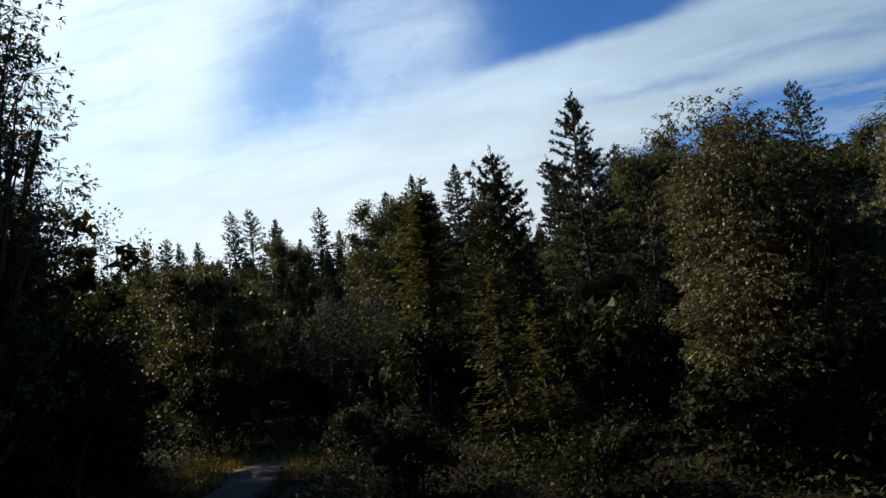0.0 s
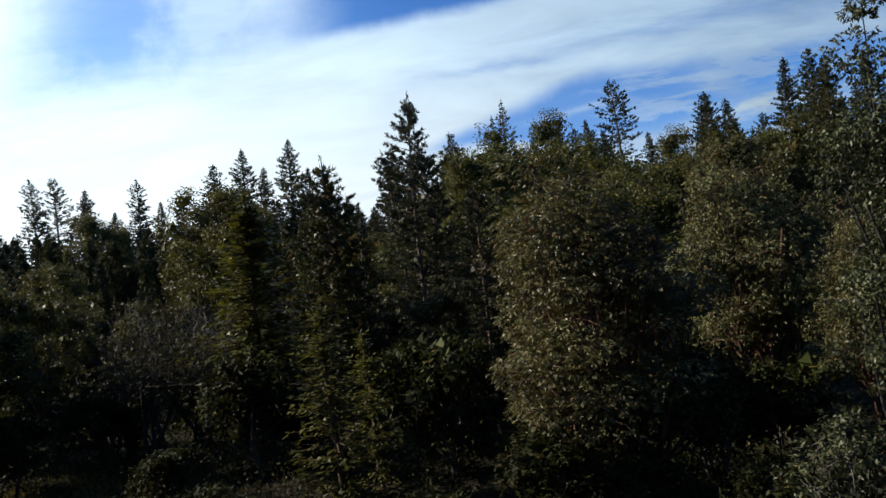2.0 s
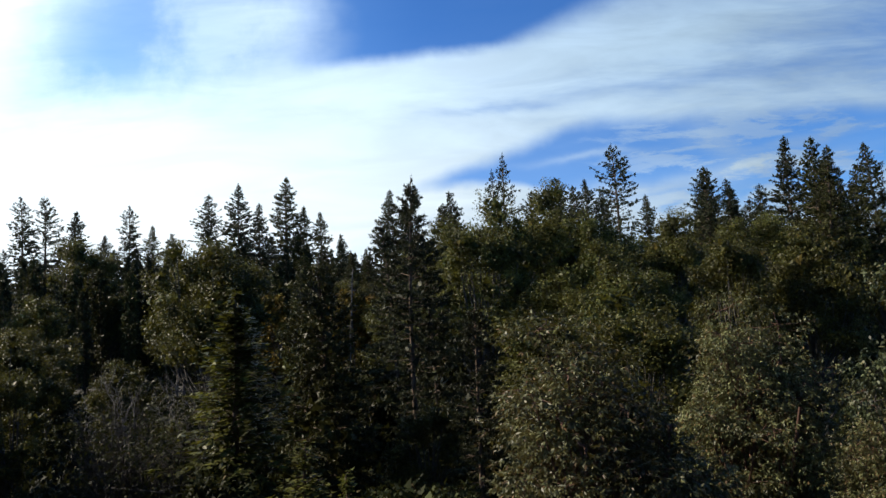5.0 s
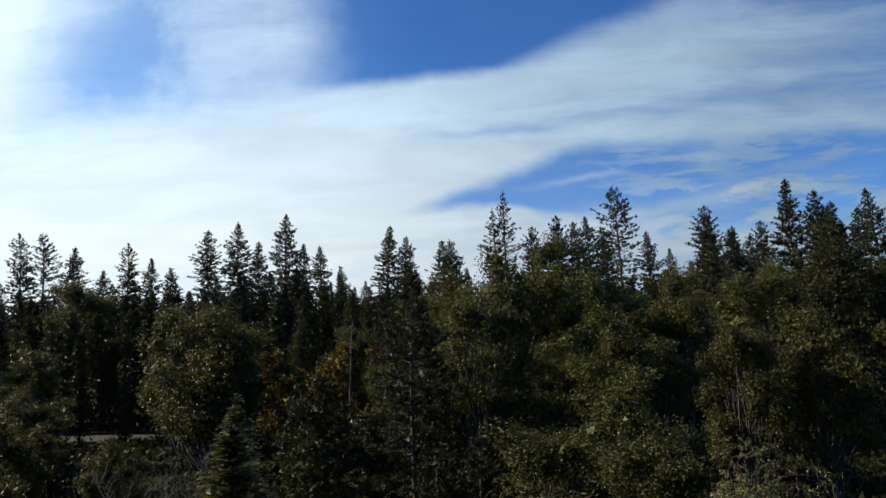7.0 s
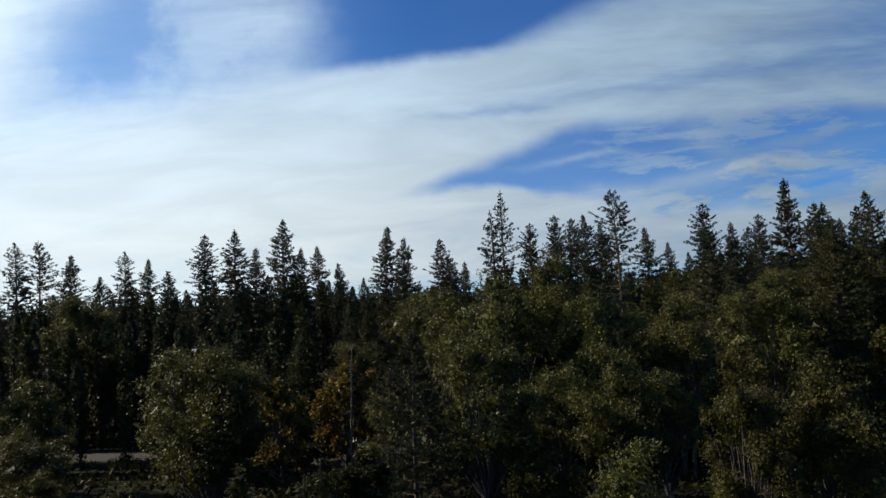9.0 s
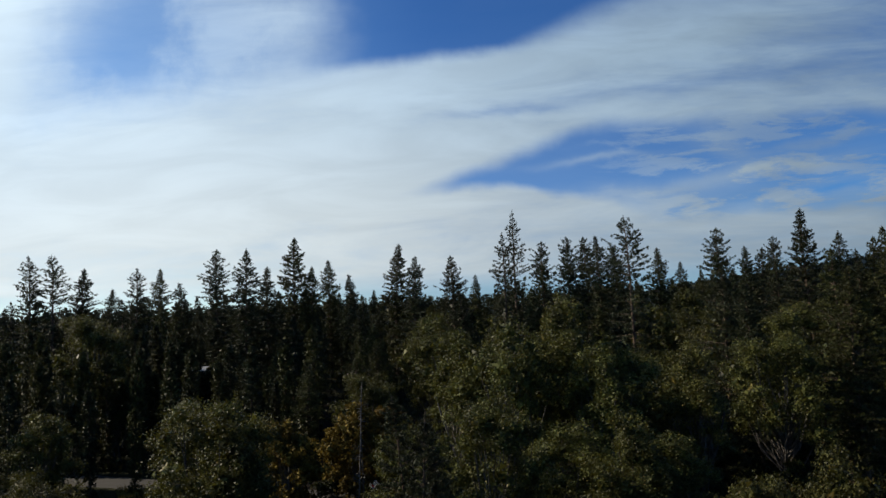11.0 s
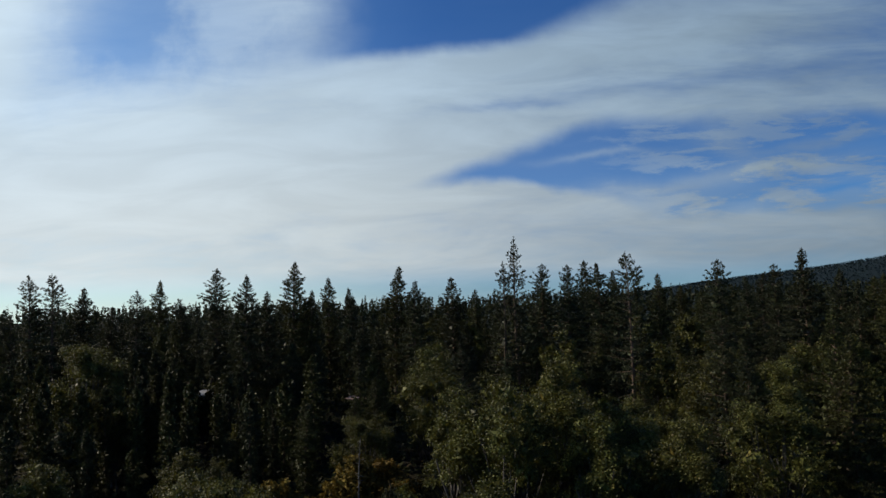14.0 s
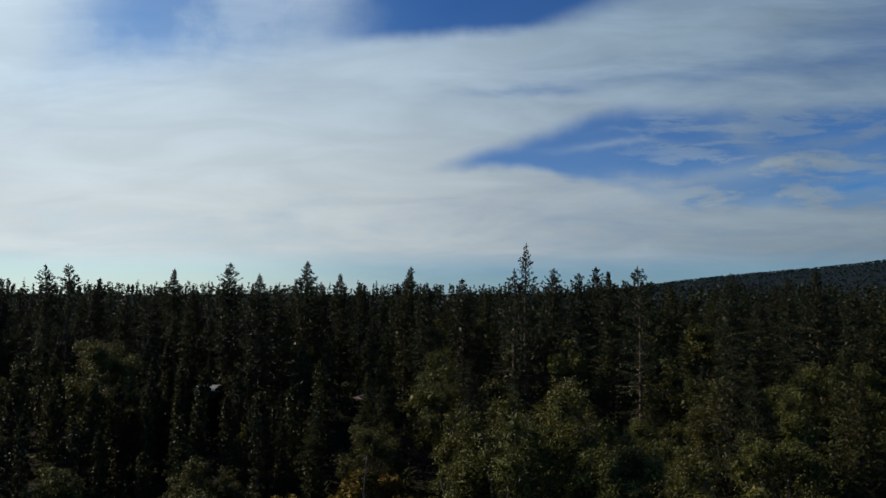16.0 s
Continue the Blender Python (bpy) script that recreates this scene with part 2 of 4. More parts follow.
def ground_material():
    m, n = material("forest_floor")
    at = n.add("ShaderNodeTexCoord").outputs["Object"]
    big, mid, fine_ = n.noise(at, 0.05, 4), n.noise(at, 0.6, 5), n.noise(at, 9.0, 6, 0.7)
    # duff and weeds are coloured near black to stand in for canopy shade
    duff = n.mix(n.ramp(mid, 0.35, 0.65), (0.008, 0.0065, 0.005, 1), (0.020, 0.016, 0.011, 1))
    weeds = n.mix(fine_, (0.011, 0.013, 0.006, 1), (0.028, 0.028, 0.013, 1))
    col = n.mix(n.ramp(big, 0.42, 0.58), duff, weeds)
    col = n.mix(n.math("MULTIPLY", n.ramp(n.noise(at, 0.021, 3), 0.64, 0.70), 0.7), col, (0.13, 0.095, 0.07, 1))     # bare pale earth
    spot = n.add("ShaderNodeVectorMath", {0: at, 1: (-10.4, 13.6, 0)}, "DISTANCE").outputs["Value"]
    verge = n.ramp(n.math("ADD", spot, n.math("MULTIPLY", mid, 2.0)), 2.4, 3.2, 1.0, 0.0)
    col = n.mix(n.math("MULTIPLY", verge, 0.85), col, n.mix(fine_, (0.12, 0.08, 0.035, 1), (0.26, 0.19, 0.09, 1)))     # trodden dry earth by the driveway
    bank = n.add("ShaderNodeVectorMath", {0: at, 1: (-37.6, 101.0, 8.0)}, "DISTANCE").outputs["Value"]
    bank = n.ramp(n.math("ADD", bank, n.math("MULTIPLY", mid, 3.0)), 3.6, 4.8, 1.0, 0.0)
    col = n.mix(n.math("MULTIPLY", bank, 0.9), col, n.mix(fine_, (0.16, 0.09, 0.065, 1), (0.34, 0.24, 0.19, 1)))     # bare reddish bank
    far = n.ramp(n.add("ShaderNodeVectorMath", {0: at}, "LENGTH").outputs["Value"], 240, 420)
    col = n.mix(far, col, n.mix(mid, (0.007, 0.012, 0.015, 1), (0.010, 0.017, 0.021, 1)))                     # unbroken woods, the blue of haze put into their colour
    bump = n.add("ShaderNodeBump", inputs={"Strength": 0.8, "Distance": 0.08, "Height": fine_})
    p = n.add("ShaderNodeBsdfPrincipled", inputs={"Base Color": col, "Roughness": 0.95, "Specular IOR Level": 0.04, "Normal": bump.outputs[0]})
    n.add("ShaderNodeOutputMaterial", inputs={"Surface": p.outputs[0]})
    return m


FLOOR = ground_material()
ROAD = plain_material("worn_asphalt", (0.034, 0.033, 0.031), (0.060, 0.057, 0.052), 0.9, scale=0.8, shine=0.1)
WHITE = plain_material("white_car_paint", (0.72, 0.72, 0.71), (0.82, 0.82, 0.81), 0.3, coat=0.6)
GLASS = plain_material("dark_car_glass", (0.01, 0.012, 0.014), (0.02, 0.022, 0.025), 0.06)
RUBBER = plain_material("tyre_rubber", (0.015, 0.015, 0.015), (0.03, 0.03, 0.03), 0.9)
STEEL = plain_material("wheel_metal", (0.4, 0.4, 0.4), (0.6, 0.6, 0.6), 0.35, 1.0)
TIN = plain_material("pale_roof_metal", (0.15, 0.15, 0.15), (0.25, 0.245, 0.24), 0.55, 0.2, scale=1.0)
SIDING = plain_material("brown_board_siding", (0.12, 0.08, 0.055), (0.2, 0.14, 0.1), 0.85)


# ---------------------------------------------------------------- geometry helpers
def smooth(x, lo, hi):
    s = np.clip((np.asarray(x, float) - lo) / (hi - lo), 0, 1)
    return s * s * (3 - 2 * s)


def ground_z(x, y):
    """Height of the land: level by the road, a rise behind, hills far off to one side."""
    x, y = np.asarray(x, float), np.asarray(y, float)
    d = np.hypot(x, y)
    z = 3.6 * smooth(y, 66, 112) + 0.25 * np.sin(x * 0.11 + 1.3) * np.sin(y * 0.07) * smooth(d, 20, 60)
    side = np.degrees(np.arctan2(x, np.maximum(y, 1e-6)))
    z = z + 5.0 * np.exp(-((x + 40) ** 2 + (y - 108) ** 2) / 300.0)          # knoll behind the shed
    z = z - 18 * smooth(d, 250, 1200)
    ridge = (9 + 147 * smooth(side, 0, 44) + 4 * np.sin(side * 0.35 + 1)) * smooth(d, 1000, 2500) * smooth(y, -400, 400)
    return z + ridge - 60 * smooth(d, 2700, 4500)


def quads_mesh(name, verts, faces, mat):
    """A mesh of quads from arrays of corners and of corner numbers."""
    verts, faces = np.asarray(verts, np.float32), np.asarray(faces, np.int32)
    me = bpy.data.meshes.new(name)
    me.vertices.add(len(verts))
    me.vertices.foreach_set("co", verts.ravel())
    me.loops.add(faces.size)
    me.loops.foreach_set("vertex_index", faces.ravel())
    me.polygons.add(len(faces))
    me.polygons.foreach_set("loop_start", np.arange(0, faces.size, faces.shape[1], dtype=np.int32))
    me.update(calc_edges=True)
    me.materials.append(mat)
    return me


def unit(v):
    return v / (np.linalg.norm(v, axis=-1, keepdims=True) + 1e-9)


class Builder:
    """Collects tubes (wood) and leaf blades (foliage) of one tree."""

    def __init__(self, seed, slim=False):
        self.rng = np.random.default_rng(seed)
        self.wv, self.wf, self.n = [], [], 0
        self.lv, self.slim = [], slim          # slim: three-cornered blades, for what stays far off

    def tube(self, points, radii, sides=6):
        points, radii = np.asarray(points, float), np.asarray(radii, float)
        t = unit(np.gradient(points, axis=0))
        ref = np.where(np.abs(t[:, 2:3]) > 0.9, [[1.0, 0, 0]], [[0, 0, 1.0]])
        a = unit(np.cross(t, ref))
        b = np.cross(t, a)
        ang = np.arange(sides) * 2 * np.pi / sides
        ring = a[:, None] * np.cos(ang)[None, :, None] + b[:, None] * np.sin(ang)[None, :, None]
        self.wv.append((points[:, None] + ring * radii[:, None, None]).reshape(-1, 3))
        k = np.arange(len(points) - 1)[:, None] * sides
        i = np.arange(sides)[None]
        j = (i + 1) % sides
        f = np.stack([k + i, k + j, k + sides + j, k + sides + i], -1).reshape(-1, 4) + self.n
        self.wf.append(f)
        self.n += len(points) * sides

    def blades(self, at, along, normal, length, width):
        """Leaves: pointed blades folded a little along the middle."""
        along = unit(along)
        side = unit(np.cross(along, normal))
        up = np.cross(side, along)
        L, W = np.reshape(length, (-1, 1)) * np.ones((len(at), 1)), np.reshape(width, (-1, 1)) * np.ones((len(at), 1))
        if self.slim:
            self.lv.append(np.stack([at + side * W / 2, at + along * L, at - side * W / 2 + up * W * 0.2], 1).reshape(-1, 3))
            return
        mid = at + along * L * 0.45
        self.lv.append(np.stack([at, mid + side * W / 2 + up * W * 0.15, at + along * L - up * W * 0.1, mid - side * W / 2 + up * W * 0.15], 1).reshape(-1, 3))

    def rand_dirs(self, n):
        return unit(self.rng.normal(size=(n, 3)))

    def leaves_mesh(self, name, mat):
        v = np.concatenate(self.lv)
        return quads_mesh(name, v, np.arange(len(v)).reshape(-1, 3 if self.slim else 4), mat)

    def finish(self, name, bark, leaves, label, category, group=""):
        root = new(name)
        root.empty_display_size = 0.3
        trunk = new("trunk", quads_mesh("trunk", np.concatenate(self.wv), np.concatenate(self.wf), bark))
        trunk.parent = root
        if self.lv:
            crown = new("crown", self.leaves_mesh("crown", leaves))
            crown.parent = root
        return tagged(root, label, category, group)


def young_fir(name, seed, height, radius, bare, bark, leaves, label, step, card, dens, slope):
    """A young fir: whorls of flat, layered sprays."""
    b = Builder(seed, True)
    r = b.rng
    zs = np.linspace(0, height, 9)
    bend = np.stack([0.012 * height * np.sin(zs / height * 5 + r.uniform(0, 6)) * (zs / height), 0.010 * height * np.sin(zs / height * 4 + r.uniform(0, 6)) * (zs / height), zs], -1)
    b.tube(bend, 0.0125 * height * (1 - zs / height) ** 0.8 + 0.012, 7)
    z, az = bare * height, 0.0
    while z < height * 0.985:
        f = (z - bare * height) / (height * (1 - bare))
        prof = (1 - math.exp(-0.36 * (height - z) / radius * slope)) * (0.7 + 0.3 * min(1, f / 0.16)) + 0.02
        base = np.array([np.interp(z, zs, bend[:, k]) for k in range(3)])
        for _ in range(r.integers(5, 8) + (f > 0.55)):
            az += 2.4 + r.uniform(-0.5, 0.5)
            L = radius * prof * r.uniform(0.55, 1.2)
            el = radians(-22 + 50 * f) + r.normal(0, 0.14)
            base = base + [0, 0, step * r.uniform(-0.5, 0.5)]
            out = np.array([math.cos(az) * math.cos(el), math.sin(az) * math.cos(el), math.sin(el)])
            pts = np.stack([base, base + out * L * 0.5 - [0, 0, 0.05 * L], base + out * L + [0, 0, 0.05 * L]])
            b.tube(pts, [0.010 + 0.012 * L, 0.008 + 0.006 * L, 0.004], 3)
            k = max(5, int(L / 0.105 * dens))
            s = r.uniform(0.12, 1.0, k)[:, None]
            c = np.where(s < 0.5, pts[0] + (pts[1] - pts[0]) * s * 2, pts[1] + (pts[2] - pts[1]) * (s * 2 - 1)) + r.normal(0, 0.05, (k, 3))
            side = unit(np.cross(out, [0, 0, 1.0])) * np.where(r.random((k, 1)) < 0.5, 1, -1)
            d = out * 0.7 + side * r.uniform(0.2, 1.0, (k, 1)) + r.normal(0, 0.25, (k, 3)) + [0, 0, -0.15]
            b.blades(c, d, np.array([[0, 0, 1.0]]) + r.normal(0, 0.35, (k, 3)), card * r.uniform(0.35, 0.7, k) * (0.62 + 0.38 * prof), card * r.uniform(0.2, 0.32, k))
        z += step * r.uniform(0.7, 1.3) * (0.40 + 0.60 * (1 - f))
    c = np.repeat([[bend[-1, 0], bend[-1, 1], height - 0.25]], 14, 0) + r.normal(0, 0.04, (14, 3)) + np.linspace(-0.5, 0.1, 14)[:, None] * [[0, 0, 1]]
    b.blades(c, b.rand_dirs(14) * 0.6 + [0, 0, 0.8], b.rand_dirs(14), card * 0.38, card * 0.11)
    return b.finish(name, bark, leaves, label, "tree")


def tall_conifer(name, seed, height, radius, bare, bark, leaves, label, whorl=0.45, gap=0.30, blades=9, blade=(0.28, 0.105), thin=0.0, lean=0.0, rise=0.35, core=420, slope=1.0, limb=1.0):
    """A grown conifer: whorls of limbs that end in rounded needle tufts, dense towards the trunk. thin: share of limbs lost."""
    b = Builder(seed, True)
    r = b.rng
    zs = np.linspace(0, height, 10)
    f_ = zs / height
    bend = np.stack([lean * f_ ** 2 + 0.010 * height * np.sin(f_ * 5 + r.uniform(0, 6)) * f_, 0.010 * height * np.sin(f_ * 4 + r.uniform(0, 6)) * f_, zs - 0.1], -1)
    b.tube(bend, 0.0115 * height * (1 - f_) ** 0.8 + 0.014, 7)
    crown = height * (1 - bare)
    ph = r.uniform(0, 6.3, 4)

    def reach(z, az):
        down = height - z
        f = (z - bare * height) / crown
        lump = 1 + 0.20 * np.sin(2 * az + z * 0.55 + ph[0]) + 0.15 * np.sin(3 * az - z * 0.9 + ph[1]) + 0.13 * np.sin(z * 2.1 + ph[2])
        return radius * (1 - np.exp(-0.54 * slope * down / radius)) * np.clip(0.55 + 2.2 * f, 0, 1) * lump + 0.06

    z, az = bare * height, r.uniform(0, 6)
    while z < height - 0.35:
        f = (z - bare * height) / crown
        for _ in range(int(r.integers(4, 7))):
            az += 2.4 + r.uniform(-0.6, 0.6)
            if r.random() < thin:
                continue
            zz = z + whorl * r.uniform(-0.5, 0.5)
            L = float(reach(zz, az)) * r.uniform(0.62, 1.12)
            base = np.array([np.interp(zz, zs, bend[:, k]) for k in range(3)])
            el = -0.30 + 0.95 * f ** 1.4 + r.normal(0, 0.12)
            out = np.array([math.cos(az) * math.cos(el), math.sin(az) * math.cos(el), math.sin(el)])
            tip = base + out * L + [0, 0, rise * 0.35 * L]
            if r.random() < limb:
                b.tube([base, tip], [0.008 + 0.011 * L, 0.004], 3)
            k = max(2, int(L / gap * 1.25 + 0.5))
            s = r.uniform(0.25, 1.0, (k, 1)) ** 0.75
            side = np.array([-math.sin(az), math.cos(az), 0])
            c = base + (out * L) * s + [0, 0, 1] * (rise * 0.35 * L * s ** 2) + side * r.normal(0, 0.16, (k, 1)) * L * (1.1 - 0.6 * s)
            c = np.repeat(c, blades, 0)
            n = len(c)
            d = out * 0.35 + b.rand_dirs(n) * 0.95 + [0, 0, 0.30]
            small = (0.62 + 0.38 * min(1.0, L / radius * 1.3))
            b.blades(c + r.normal(0, 0.05 * blade[0] / 0.34, (n, 3)), d, b.rand_dirs(n) + out * 0.5 + [0, 0, 0.6], small * blade[0] * r.uniform(0.7, 1.25, n), small * blade[1] * r.uniform(0.75, 1.3, n))
        z += whorl * r.uniform(0.7, 1.3) * (0.45 + 0.55 * (1 - f))
    if core:                                   # large blades added close to the trunk to block light through the crown
        zc = bare * height + (crown - 1.2) * r.random(core) ** 0.9
        ac = r.uniform(0, 6.3, core)
        rc = reach(zc, ac) * r.uniform(0.1, 0.55, core)
        at = np.stack([np.interp(zc, zs, bend[:, 0]) + rc * np.cos(ac), np.interp(zc, zs, bend[:, 1]) + rc * np.sin(ac), zc], -1)
        big = np.clip(reach(zc, ac) / radius, 0.25, 1.0)
        b.blades(at, b.rand_dirs(core) + [0, 0, -0.3], b.rand_dirs(core) * 0.7 + np.stack([np.cos(ac), np.sin(ac), 0.3 + 0 * ac], -1), 0.28 * radius * big * r.uniform(0.7, 1.2, core), 0.185 * radius * big * r.uniform(0.7, 1.2, core))
    n = 26
    c = bend[-1] + np.linspace(-0.9, 0.05, n)[:, None] * [[0, 0, 1]] + r.normal(0, 0.035, (n, 3))
    b.blades(c, b.rand_dirs(n) * 0.6 + [0, 0, 0.75], b.rand_dirs(n), blade[0] * 0.75, blade[1] * 0.8)
    return b.finish(name, bark, leaves, label, "tree")


def broadleaf(name, seed, height, radius, low, bark, leaves, label, clusters=50, per=90, leaf=(0.24, 0.15), droop=0.2, stems=1, category="tree", rosette=1, puff=0.27, trunk_r=0.016, slim=False, core=26, bunch=22):
    """A crown of leafy clumps on forking limbs; each clump is made of bunches round a shaded inside. low: where the crown begins, as a part of the height."""
    b = Builder(seed, slim)
    r = b.rng
    mid, half = height * (1 + low) / 2, height * (1 - low) / 2
    n = clusters
    d = b.rand_dirs(n * 3)
    d = d[d[:, 2] > -0.75][:n]
    lump = 0.80 + 0.22 * np.sin(d[:, 0] * 3 + seed) * np.cos(d[:, 1] * 3.7 + seed * 2) + 0.10 * r.normal(size=len(d))
    reach = r.uniform(0.45, 1.0, len(d)) ** 0.6 * lump
    puffs = puff * radius * r.uniform(0.65, 1.25, len(d))
    cen = d * reach[:, None] * [radius, radius, half] * 0.86
    cen[:, 2] += mid
    cen[:, :2] *= (1 - 0.25 * smooth(cen[:, 2], mid, height))[:, None]
    top = cen[:, 2].max() + puffs.mean() * 0.8
    cen[:, 2] *= (height / max(top, 1e-3)) if top > 0 else 1
    roots = [np.array([r.normal(0, 0.12) * (stems > 1), r.normal(0, 0.12) * (stems > 1), -0.15]) for _ in range(stems)]
    forks = []
    for q in roots:
        tipz = height * r.uniform(0.55, 0.75)
        sway = r.normal(0, 0.10 * radius + 0.18 * radius * (stems > 1), 2)
        zs = np.linspace(0, 1, 6)
        pts = np.stack([q[0] + sway[0] * zs ** 1.4 + 0.03 * height * np.sin(zs * 5 + r.uniform(0, 6)) * zs, q[1] + sway[1] * zs ** 1.4 + 0.03 * height * np.sin(zs * 4 + r.uniform(0, 6)) * zs, q[2] + (tipz - q[2]) * zs], -1)
        b.tube(pts, trunk_r * height * (1 - 0.75 * zs) * (0.75 if stems > 1 else 1) + 0.01, 7)
        forks.append(pts)
    for c, rc in zip(cen, puffs):
        f = forks[r.integers(len(forks))]
        k = np.clip(c[2] / height * 0.55 + r.uniform(-0.1, 0.1), 0.12, 0.92) * 5
        i = int(min(k, 4))
        start = f[i] + (f[i + 1] - f[i]) * (k - i)
        bow = (start + c) / 2 + [0, 0, -0.08 * np.linalg.norm(c - start)] + r.normal(0, 0.06 * radius, 3)
        b.tube([start, bow, c], [0.006 * height * 0.9 + 0.006, 0.004 * height + 0.004, 0.006], 4)
        m = int(per * r.uniform(0.7, 1.3))
        if rosette > 1:
            m = max(2, m // rosette)
        dirs = b.rand_dirs(m)
        at = c + dirs * rc * (r.uniform(0.15, 1, (m, 1)) ** 0.45) * [1, 1, 0.65]
        if rosette == 1 and m > 40:
            k = max(3, m // bunch)
            hub = b.rand_dirs(k) * [1, 1, 0.8] + [0, 0, 0.15]
            which = r.integers(0, k, m)
            at = c + hub[which] * rc * r.uniform(0.55, 0.95, (k, 1))[which] + dirs * rc * 0.36 * r.uniform(0.3, 1, (m, 1)) ** 0.5
            dirs = unit(dirs + hub[which] * 0.8)
        # oversized blades added inside the clump to keep its middle dark
        if core:
            q = b.rand_dirs(core)
            b.blades(c + q * rc * 0.5 * r.uniform(0.1, 1, (core, 1)) * [1, 1, 0.8], b.rand_dirs(core), q + b.rand_dirs(core) * 0.5, rc * 0.42 * r.uniform(0.7, 1.2, core), rc * 0.36 * r.uniform(0.7, 1.2, core))
        if rosette > 1:
            for q in at[:: max(1, m // 5)]:
                b.tube([c, (c + q) / 2 + r.normal(0, 0.03, 3), q], [0.008, 0.006, 0.003], 3)
            at, dirs = np.repeat(at, rosette, 0), np.repeat(dirs, rosette, 0)
            m = len(at)
            at = at + r.normal(0, 0.02, (m, 3))
        along = b.rand_dirs(m) + dirs * 0.6 + [0, 0, -droop]
        normal = dirs * (0.9 if rosette == 1 else 0.5) + b.rand_dirs(m) * (0.75 if rosette == 1 else 0.9) + [0, 0, 0.5]
        b.blades(at, along, normal, leaf[0] * r.uniform(0.65, 1.25, m), leaf[1] * r.uniform(0.7, 1.25, m))
    return b.finish(name, bark, leaves, label, category)


def bare_tree(name, seed, height, spread, bark, leaves, label, levels=4, sparse=0):
    """Leafless grey brush: forking stems down to fine twigs."""
    b = Builder(seed)
    r = b.rng

    def grow(at, way, length, radius, level):
        pts = [at]
        for k in range(3):
            way = unit(way + r.normal(0, 0.16, 3) + [0, 0, 0.04])
            pts.append(pts[-1] + way * length / 3)
        b.tube(pts, np.linspace(radius, radius * 0.55, 4), 5 if level > 2 else 3)
        if level == 0:
            if sparse and r.random() < 0.6:
                c = np.repeat([pts[-1]], sparse, 0) + r.normal(0, 0.1, (sparse, 3))
                b.blades(c, b.rand_dirs(sparse), b.rand_dirs(sparse), 0.12, 0.05)
            return
        for _ in range(r.integers(3, 5)):
            s = r.integers(1, 4)
            grow(pts[s], unit(way + r.normal(0, spread, 3) + [0, 0, 0.1]), length * r.uniform(0.5, 0.8), radius * 0.5, level - 1)

    for _ in range(4):
        grow(np.array([r.normal(0, 0.2), r.normal(0, 0.2), -0.1]), unit(np.array([r.normal(0, 0.3), r.normal(0, 0.3), 1.0])), height * 0.42, 0.012 * height, levels)
    return b.finish(name, bark, leaves, label, "bush")


def dead_snag(name, seed, height, bark, label):
    """A dead stem with a broken top and short bare stubs."""
    b = Builder(seed)
    r = b.rng
    zs = np.linspace(0, 1, 9)
    pts = np.stack([0.16 * np.sin(zs * 4.2) * zs, 0.12 * np.sin(zs * 5.1 + 1) * zs, height * zs - 0.1], -1)
    b.tube(pts, 0.085 * (1 - 0.72 * zs), 7)
    for _ in range(34):
        f = r.uniform(0.3, 0.99)
        at = np.array([np.interp(f, zs, pts[:, k]) for k in range(3)])
        az, L = r.uniform(0, 6.3), r.uniform(0.25, 1.15) * (1.25 - f)
        out = np.array([math.cos(az), math.sin(az), r.uniform(-0.35, 0.45)])
        b.tube([at, at + out * L * 0.6, at + out * L + [0, 0, -0.12 * L]], [0.022, 0.014, 0.005], 4)
    return b.finish(name, bark, None, label, "tree")


def put(model, x, y, height, model_height, wide=1.0, turn=None, label="", group=""):
    """A copy of a model tree, scaled to a height, standing on the ground."""
    s = height / model_height
    turn = random.uniform(0, 360) if turn is None else turn
    m = pose(x, y, float(ground_z(x, y)) - 0.05, random.uniform(-1.5, 1.5), random.uniform(-1.5, 1.5), turn) @ Matrix.Diagonal((s * wide, s * wide, s, 1))
    ob = copy_thing(model, m)
    return tagged(ob, label, "", group)


# ---------------------------------------------------------------- land
def land():
    rings = np.concatenate([np.linspace(0.01, 60, 31), np.geomspace(64, 4600, 70)])
    turns = np.radians(np.arange(0, 360, 3.0))
    v = [(r * math.sin(t), r * math.cos(t)) for r in rings for t in turns]
    xy = np.array(v)
    z = ground_z(xy[:, 0], xy[:, 1])
    n = len(turns)
    k, i = np.meshgrid(np.arange(len(rings) - 1), np.arange(n), indexing="ij")
    j = (i + 1) % n
    f = np.stack([k * n + i, (k + 1) * n + i, (k + 1) * n + j, k * n + j], -1).reshape(-1, 4)
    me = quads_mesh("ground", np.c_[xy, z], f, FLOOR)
    me.polygons.foreach_set("use_smooth", np.ones(len(me.polygons), bool))
    return tagged(new("ground", me), "dark forest floor of duff, weeds and pale bare earth", "ground", kind="structure")


land()


